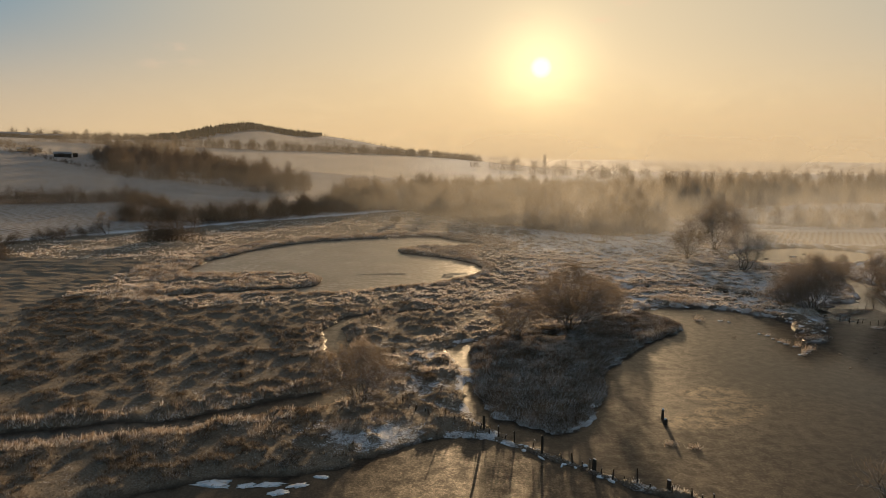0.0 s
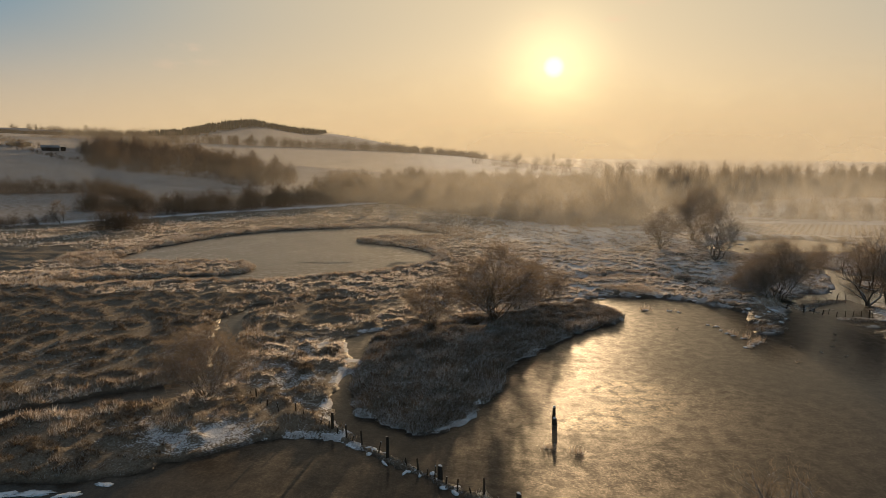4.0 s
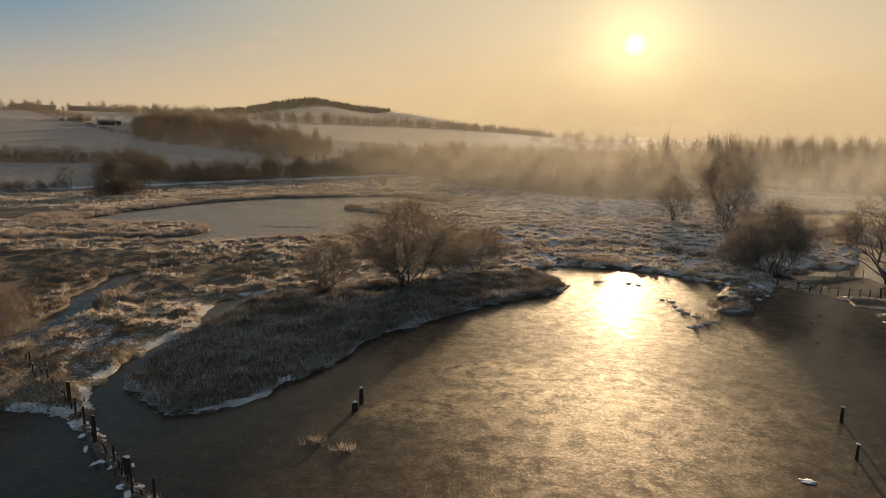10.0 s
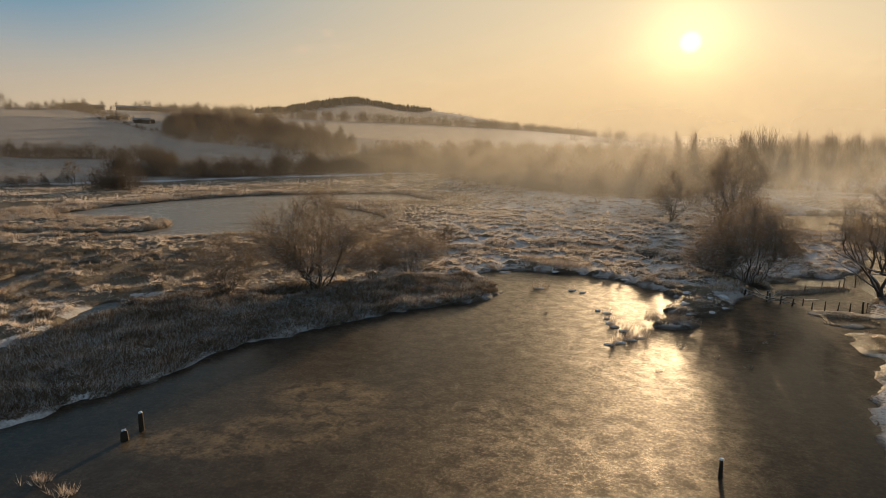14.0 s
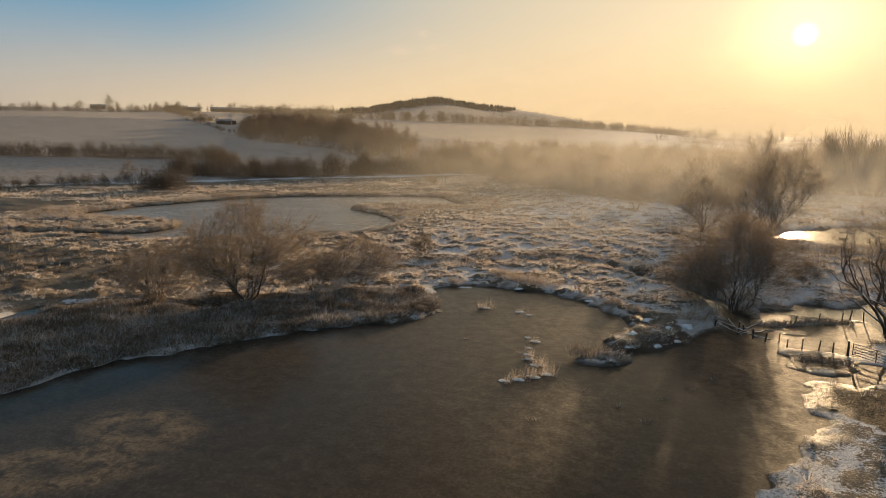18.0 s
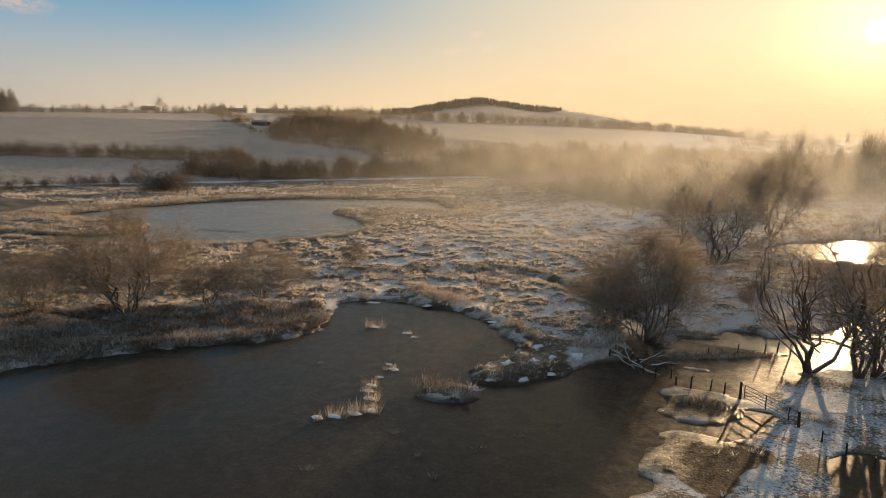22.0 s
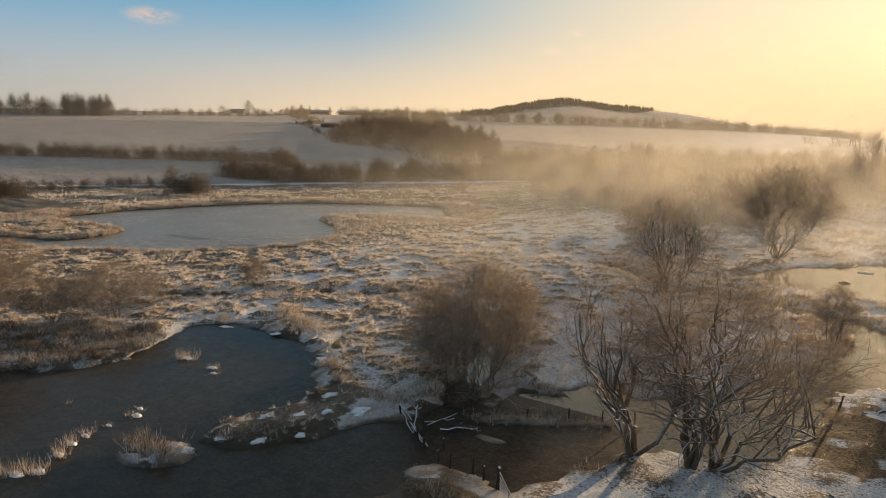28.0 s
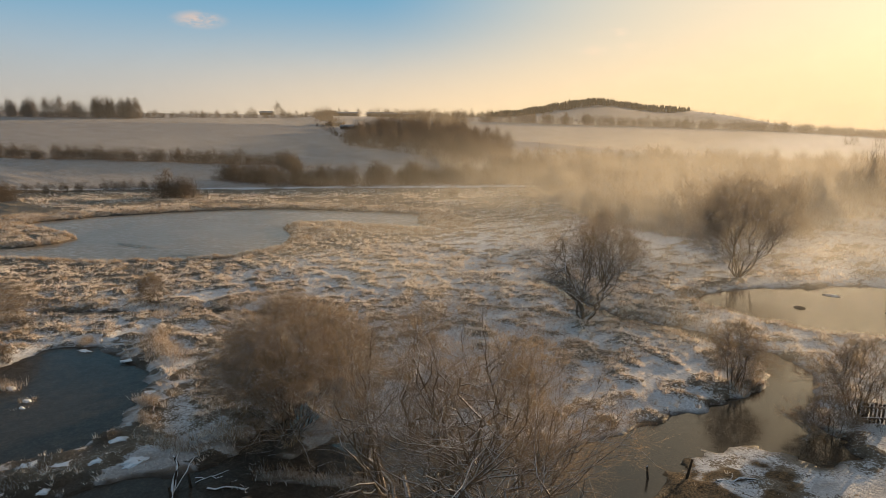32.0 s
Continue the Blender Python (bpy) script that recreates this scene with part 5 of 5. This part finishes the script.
for k in range(70):
    t = rng.uniform(0.2, 0.97)
    i = int(t * (len(FENCE_LINE) - 1))
    x, y = FENCE_LINE[i][:2] + rng.normal(0, 0.3, 2)
    m = thing("snow_hummock", (x, y, 0.02), "small crust of snow at the foot of the stakes", "snow", "snow crusts by the stakes", rng.uniform(0, 6))
    part("crust", lump_mesh("crust", rng.uniform(0.15, 0.5), rng.uniform(0.1, 0.3), rng.uniform(0.05, 0.13), k, SNOW), SNOW, m)

for me, x, y, label in ((post_mesh(1.15, 0.16, 31), 24.3, 66.0, "tall old mooring post standing in the ice"), (post_mesh(0.6, 0.22, 32), 24.15, 64.7, "short rotten post standing in the ice"),
                        (post_mesh(1.05, 0.11, 33), 57.7, 68.3, "slim post standing in the ice"), (post_mesh(0.95, 0.1, 34), 56.1, 62.8, "slim short post standing in the ice")):
    m = thing("mooring_post", (x, y, 0), label, "post", "posts in the lagoon")
    part("post", me, TIMBER, m)
    ob = part("snow_cap", lump_mesh("snow_cap", 0.13, 0.13, 0.07, x, SNOW), SNOW, m)
    ob.location = (0, 0, max(v.co.z for v in me.vertices) - 0.02)


def reed_clump(x, y, size, tall, count, label, mat=None, snow=True, name="reed_clump", group="reed clumps in the water", z=None):
    m = thing(name, (x, y, spot_on(x, y)[2] if z is None else z), label, "reed", group)
    n_ = max(3, int(count / 10))
    px, py = rng.normal(0, size * 0.45, n_), rng.normal(0, size * 0.3, n_)
    v, f = blades(px, py, np.zeros(n_), 10, tall * rng.uniform(0.6, 1.0, n_), np.full(n_, 0.3 + 0.4 * tall / 2), np.full(n_, 0.022), 0.2)
    st = part("tuft", raw_mesh("tuft", v, f, mat or TAN), mat or TAN, m)
    st["kind"] = "stuff"
    if snow:
        part("snow_cushion", lump_mesh("snow_cushion", size * 0.55, size * 0.3, 0.10, x + y, SNOW), SNOW, m, "crusted snow round the stems")
    return m


for x, y, size, tall, count in ((52.9, 89.9, 0.8, 0.9, 80), (53.8, 90.6, 0.9, 1.3, 110), (54.8, 91.6, 1.0, 1.4, 130), (55.6, 92.5, 0.9, 1.5, 130), (54.4, 94.2, 0.8, 1.4, 110), (53.6, 95.4, 0.8, 1.2, 100), (53.2, 96.5, 0.7, 1.1, 80),
                                (53.0, 98.2, 0.5, 0.5, 40), (53.1, 100.2, 0.8, 0.8, 70), (52.2, 101.0, 0.5, 0.4, 40), (45.5, 109.6, 1.1, 1.4, 200), (49.4, 109.4, 0.9, 0.7, 80), (50.6, 108.6, 0.6, 0.4, 40)):
    reed_clump(x, y, size, tall, count, "sparse tan reeds with a cushion of snow standing in the ice", z=0.0)
for x, y in ((23.0, 59.7), (25.2, 59.1)):
    reed_clump(x, y, 0.7, 0.6, 160, "frosted grass tuft standing in the ice", TAN, False, "grass_tuft", "tufts on the lagoon", 0.05)
for x, y in ((56.5, 84.0), (61.5, 88.2), (63.5, 86.5), (59.0, 90.5), (66.2, 93.5), (68.0, 96.5), (47.0, 98.5), (64.5, 91.0)):
    reed_clump(x, y, 0.35, 0.45, 40, "few dead stems poking through the ice", REED, False, "dead_stems", "stems in the ice", 0.0)
for x, y, size, tall in ((59.0, 98.0, 2.4, 1.1), (58.0, 97.4, 1.8, 1.2), (60.4, 97.4, 1.6, 0.9), (63.2, 103.2, 1.6, 0.6), (61.6, 101.4, 1.2, 0.6), (63.0, 105.2, 1.4, 0.5), (73.6, 114.2, 1.5, 0.6), (75.2, 115.0, 1.6, 0.7), (76.8, 115.9, 1.6, 0.7), (78.4, 116.7, 1.6, 0.7), (80.0, 117.6, 1.5, 0.6), (81.4, 118.4, 1.2, 0.5),
                         (75.6, 103.9, 1.0, 0.4), (76.9, 104.3, 1.3, 0.6), (78.2, 104.2, 1.2, 0.5), (82.6, 105.6, 1.2, 0.5), (84.4, 104.2, 1.3, 0.6), (83.2, 111.4, 1.2, 0.5), (85.0, 112.8, 1.3, 0.5), (87.2, 112.6, 1.2, 0.5), (88.6, 107.0, 1.3, 0.4), (74.6, 121.4, 1.5, 0.6), (76.2, 121.6, 1.3, 0.5)):
    reed_clump(x, y, size, tall, 420, "frosted rush hummock on an islet", REED, False, "rush_hummock", "rush hummocks")
for x, y, size, tall in ((45.0, 122.6, 2.6, 1.7), (47.4, 122.4, 2.4, 1.9), (49.8, 121.6, 2.6, 2.0), (43.0, 124.0, 2.0, 1.3), (58.6, 114.6, 1.1, 1.4), (61.0, 113.2, 1.0, 1.0), (66.0, 112.0, 1.3, 1.2), (38.5, 118.8, 1.2, 1.0), (-6.5, 64.5, 2.2, 1.0), (-10.0, 61.5, 2.6, 1.1), (-18, 61, 2.6, 1.1)):
    reed_clump(x, y, size, tall, 620, "pale frosted sedge mound", TAN, False, "sedge_mound", "sedge mounds")
for x, y, a_, b_, c_ in ((60.8, 98.9, 0.9, 0.6, 0.3), (61.4, 101.4, 1.2, 0.8, 0.22), (61.5, 105.0, 1.3, 0.9, 0.2), (63.4, 106.2, 1.4, 1.0, 0.25), (63.6, 102.6, 1.3, 0.8, 0.22), (62.5, 110.5, 1.5, 0.9, 0.2), (66.1, 109.7, 1.6, 1.0, 0.22),
                        (60.8, 113.6, 1.2, 0.8, 0.16), (56.0, 116.4, 1.3, 0.7, 0.12), (47.2, 118.9, 1.3, 0.6, 0.12), (40.5, 117.7, 1.8, 0.7, 0.12), (64.4, 108.2, 1.2, 0.8, 0.2), (65.2, 104.6, 1.0, 0.7, 0.2)):
    m = thing("snow_hummock", (x, y, spot_on(x, y)[2] - 0.02), "blue-white crust of snow over a grassy hummock", "snow", "snowy hummocks", rng.uniform(0, 6))
    part("crust", lump_mesh("crust", a_ * 0.5, b_ * 0.5, c_ * 0.5, x, SNOW, 0.8), SNOW, m)
for x, y, a_, b_ in ((-24.7, 51.1, 1.5, 0.8), (-19.7, 51.2, 1.9, 0.8), (-16.8, 51.0, 0.8, 0.4), (-14.9, 51.2, 1.4, 0.5), (-13.8, 49.9, 0.9, 0.5), (-12.2, 51.1, 0.9, 0.4), (52.1, 59.6, 0.5, 0.3), (-10.5, 52.6, 0.7, 0.3), (70.8, 79.5, 1.4, 0.8)):
    m = thing("ice_floe", (x, y, 0.012), "thin plate of snow-covered ice lying on the water", "ice", "ice plates", rng.uniform(-0.4, 0.4))
    part("plate", lump_mesh("plate", a_ * 0.8, b_ * 0.8, 0.035, x * 2 + y, SNOW, 0.9), SNOW, m)

# five-barred gate at the crossing, ajar between two old posts
gate_from, gate_to = Vector((79.5, 106.4, 0)), Vector((82.5, 103.2, 0))
gate_turn = math.atan2(gate_to.y - gate_from.y, gate_to.x - gate_from.x)
gz = float(ground_at(81.2, 104.8)[0])
gate = thing("field_gate", (gate_from.x, gate_from.y, max(gz, 0.1) + 0.05), "old metal five-barred gate beside the snowy bank", "gate", "", gate_turn)
for k, z in enumerate((0.18, 0.4, 0.62, 0.86, 1.12)):
    ob = part("bar", rail_mesh(4.0, 0.03, k, 0.004), TIMBER, gate)
    ob.location = (0.1, 0, z)
for x in (0.1, 2.1, 4.1):
    part("upright", box(0.06, 0.05, 1.1, (x, 0.0, 0.6), 0.008), TIMBER, gate)
brace = part("brace", rail_mesh(2.2, 0.025, 9, 0.003), TIMBER, gate)
brace.location, brace.rotation_euler = (0.1, 0.04, 0.18), (0, -0.44, 0)
for x, y, h, rad in ((79.3, 106.6, 1.3, 0.1), (82.9, 102.9, 1.1, 0.1), (78.2, 106.9, 0.9, 0.06), (77.2, 107.3, 0.9, 0.06), (75.8, 106.9, 1.0, 0.06), (74.7, 107.3, 0.8, 0.06), (74.2, 108.6, 0.9, 0.05), (83.4, 119.4, 1.0, 0.06), (84.1, 101.2, 0.8, 0.05), (85.3, 100.0, 0.9, 0.05), (86.6, 98.9, 0.75, 0.05), (88.0, 98.0, 0.8, 0.05),
                     (79.1, 117.7, 0.9, 0.06), (81.3, 118.6, 1.0, 0.06), (82.4, 120.2, 1.0, 0.06), (76.6, 115.9, 0.8, 0.06), (93.4, 128.8, 0.9, 0.07), (95.4, 130.2, 1.4, 0.08), (80.3, 159.8, 1.1, 0.06), (84.2, 160.2, 1.1, 0.06), (88.0, 160.0, 1.1, 0.06)):
    m = thing("fence_post", spot_on(x, y), "weathered wooden fence post", "post", "fence posts by the gate and river")
    part("post", post_mesh(h, rad, x), TIMBER, m)
    m.rotation_euler = (rng.normal(0, 0.07), rng.normal(0, 0.07), 0)

# collapsed fence in the flooded inlet
wreck = thing("collapsed_fence", (70.6, 109.8, 0.0), "collapsed frosted post-and-rail fence in the flooded inlet", "fence")
for x, y, h in ((-1.8, 1.4, 1.1), (0.2, -0.2, 1.3), (1.4, -1.0, 1.0), (2.4, -1.6, 0.9), (0.8, 0.6, 0.9)):
    ob = part("post", post_mesh(h, 0.08, x + 5), TIMBER, wreck)
    ob.location, ob.rotation_euler = (x, y, 0), (rng.normal(0, 0.15), rng.normal(0, 0.15), 0)
for k, (x, y, z, size, turn, tilt) in enumerate(((-2.0, 1.5, 0.9, 3.4, -0.6, 0.12), (-1.9, 1.4, 0.5, 3.2, -0.66, 0.08), (0.1, -0.1, 0.6, 3.0, -0.55, 0.1), (0.3, -0.2, 0.3, 3.0, -0.6, -0.02), (-0.6, 1.8, 1.0, 2.6, -1.1, 0.4), (0.9, 0.9, 0.2, 2.2, 0.7, -0.35), (0.4, 1.2, 0.2, 2.4, 0.2, -0.3))):
    ob = part("rail", rail_mesh(size, 0.055, k + 40, 0.05), TIMBER, wreck)
    ob.location, ob.rotation_euler = (x, y, z), (0, tilt, turn)

# sluice of planks by the river pool
sluice = thing("plank_sluice", (104.4, 146.0, float(ground_at(104.4, 146.0)[0])), "dark timber sluice of upright planks by the river pool", "sluice", "", 0.6)
for k in range(7):
    ob = part("plank", box(0.16, 0.05, 1.7 - 0.08 * (k % 3), (-0.9 + 0.3 * k, 0, 0.75), 0.01), TIMBER, sluice)
for z in (0.4, 1.25):
    part("crossbar", box(2.2, 0.08, 0.14, (0, -0.07, z), 0.012), TIMBER, sluice)
for x in (-1.15, 1.15):
    ob = part("post", post_mesh(1.8, 0.1, x + 60), TIMBER, sluice)
    ob.location = (x, 0.1, 0)
for k, (x, y, turn, tilt) in enumerate(((-1.2, -0.3, 3.6, 0.35), (1.2, 0.0, -0.9, 0.3), (-0.2, -0.5, -1.8, 0.42))):
    ob = part("brace", rail_mesh(2.0, 0.05, k + 70, 0.03), TIMBER, sluice)
    ob.location, ob.rotation_euler = (x, y, 0.9), (0, tilt, turn)

# fallen limbs on the muddy bank
for k, (x, y, size, turn) in enumerate(((95.5, 116.6, 4.4, -0.9), (97.0, 115.2, 3.2, 0.3), (93.4, 113.6, 3.0, 2.2), (97.0, 131.0, 2.6, 0.7), (72.4, 110.9, 2.8, 0.6))):
    gzz = spot_on(x, y)[2]
    m = thing("fallen_branch", (x, y, gzz + 0.06), "bare fallen branch lying on the muddy bank", "branch", "fallen branches", turn)
    part("limb", rail_mesh(size, 0.09, k + 90, 0.14), BARK, m)
    for j in range(3):
        ob = part("side_limb", rail_mesh(size * 0.35, 0.03, k * 5 + j, 0.1), BARK, m)
        ob.location, ob.rotation_euler = (size * (0.35 + 0.2 * j), 0, 0), (0, -0.3, 0.8 - 0.8 * j)

# refrozen frost rings on the lagoon's ice


def frost_material():
    m, n = material("refrozen_ripple")
    pos = n.add("ShaderNodeTexCoord").outputs["Object"]
    thick = n.add("ShaderNodeAttribute", attribute_name="thick").outputs["Fac"]
    a = n.noise(pos, 0.8, 5.0, 0.65, 1.2)
    b = n.noise(pos, 6.0, 4.0, 0.7)
    k = n.math("MULTIPLY", n.math("MULTIPLY", thick, n.span(a, 0.25, 0.75)), 0.40)
    col = n.mix(b, rgb(0.52, 0.38, 0.22), rgb(0.80, 0.64, 0.44))
    ice = bsdf(n, col, 0.5, bump(n, b, 0.4, 0.04), Specular_IOR_Level=1.0, Specular_Tint=rgb(1.0, 0.72, 0.42))
    finish(n, n.add("ShaderNodeMixShader", {0: k, 1: n.add("ShaderNodeBsdfTransparent").outputs[0], 2: ice}).outputs[0])
    return m


RIPPLE = frost_material()
for x, y, a_, b_, turn, arc in ((-14.0, 151.0, 5.5, 1.2, 0.1, 6.28), (3.0, 150.5, 4.0, 2.2, 0.7, 4.0)):
    ks, js = np.linspace(0.0, 1.0, 9), np.linspace(0, arc, 49)
    R_, A_ = np.meshgrid(0.2 + 0.9 * ks, js)
    wob_ = 1 + 0.16 * np.sin(3 * A_ + x) + 0.05 * np.sin(5 * A_ + y)
    v = np.stack([np.cos(A_) * R_ * a_ * wob_, np.sin(A_) * R_ * b_ * wob_, 0 * R_], -1).reshape(-1, 3)
    i = np.arange(49 * 9).reshape(49, 9)
    q = np.stack([i[:-1, :-1], i[1:, :-1], i[1:, 1:], i[:-1, 1:]], -1).reshape(-1, 4)
    me = raw_mesh("frost_ring", v, q, RIPPLE)
    fade = np.tile(np.sin(np.pi * ks) ** 1.7, (49, 1)) * (np.sin(np.clip(js / arc, 0, 1) * np.pi) ** 0.5 if arc < 6 else np.ones(49))[:, None]
    me.attributes.new("thick", "FLOAT", "POINT").data.foreach_set("value", fade.astype(np.float32).ravel())
    m = thing("frost_ring", (x, y, 0.006), "ring of brownish refrozen frost on the ice", "ice", "frost rings on the ice", turn)
    part("frost", me, me.materials[0], m)

# far church tower in the haze
tower = thing("church_tower", (365, 2310, float(hills(np.array(365.0), np.array(2310.0)))), "small grey church tower on the hazy horizon", "tower")
part("shaft", box(9, 9, 26, (0, 0, 12)), BARN, tower)
part("parapet", box(10, 10, 2.0, (0, 0, 26)), BARN, tower)
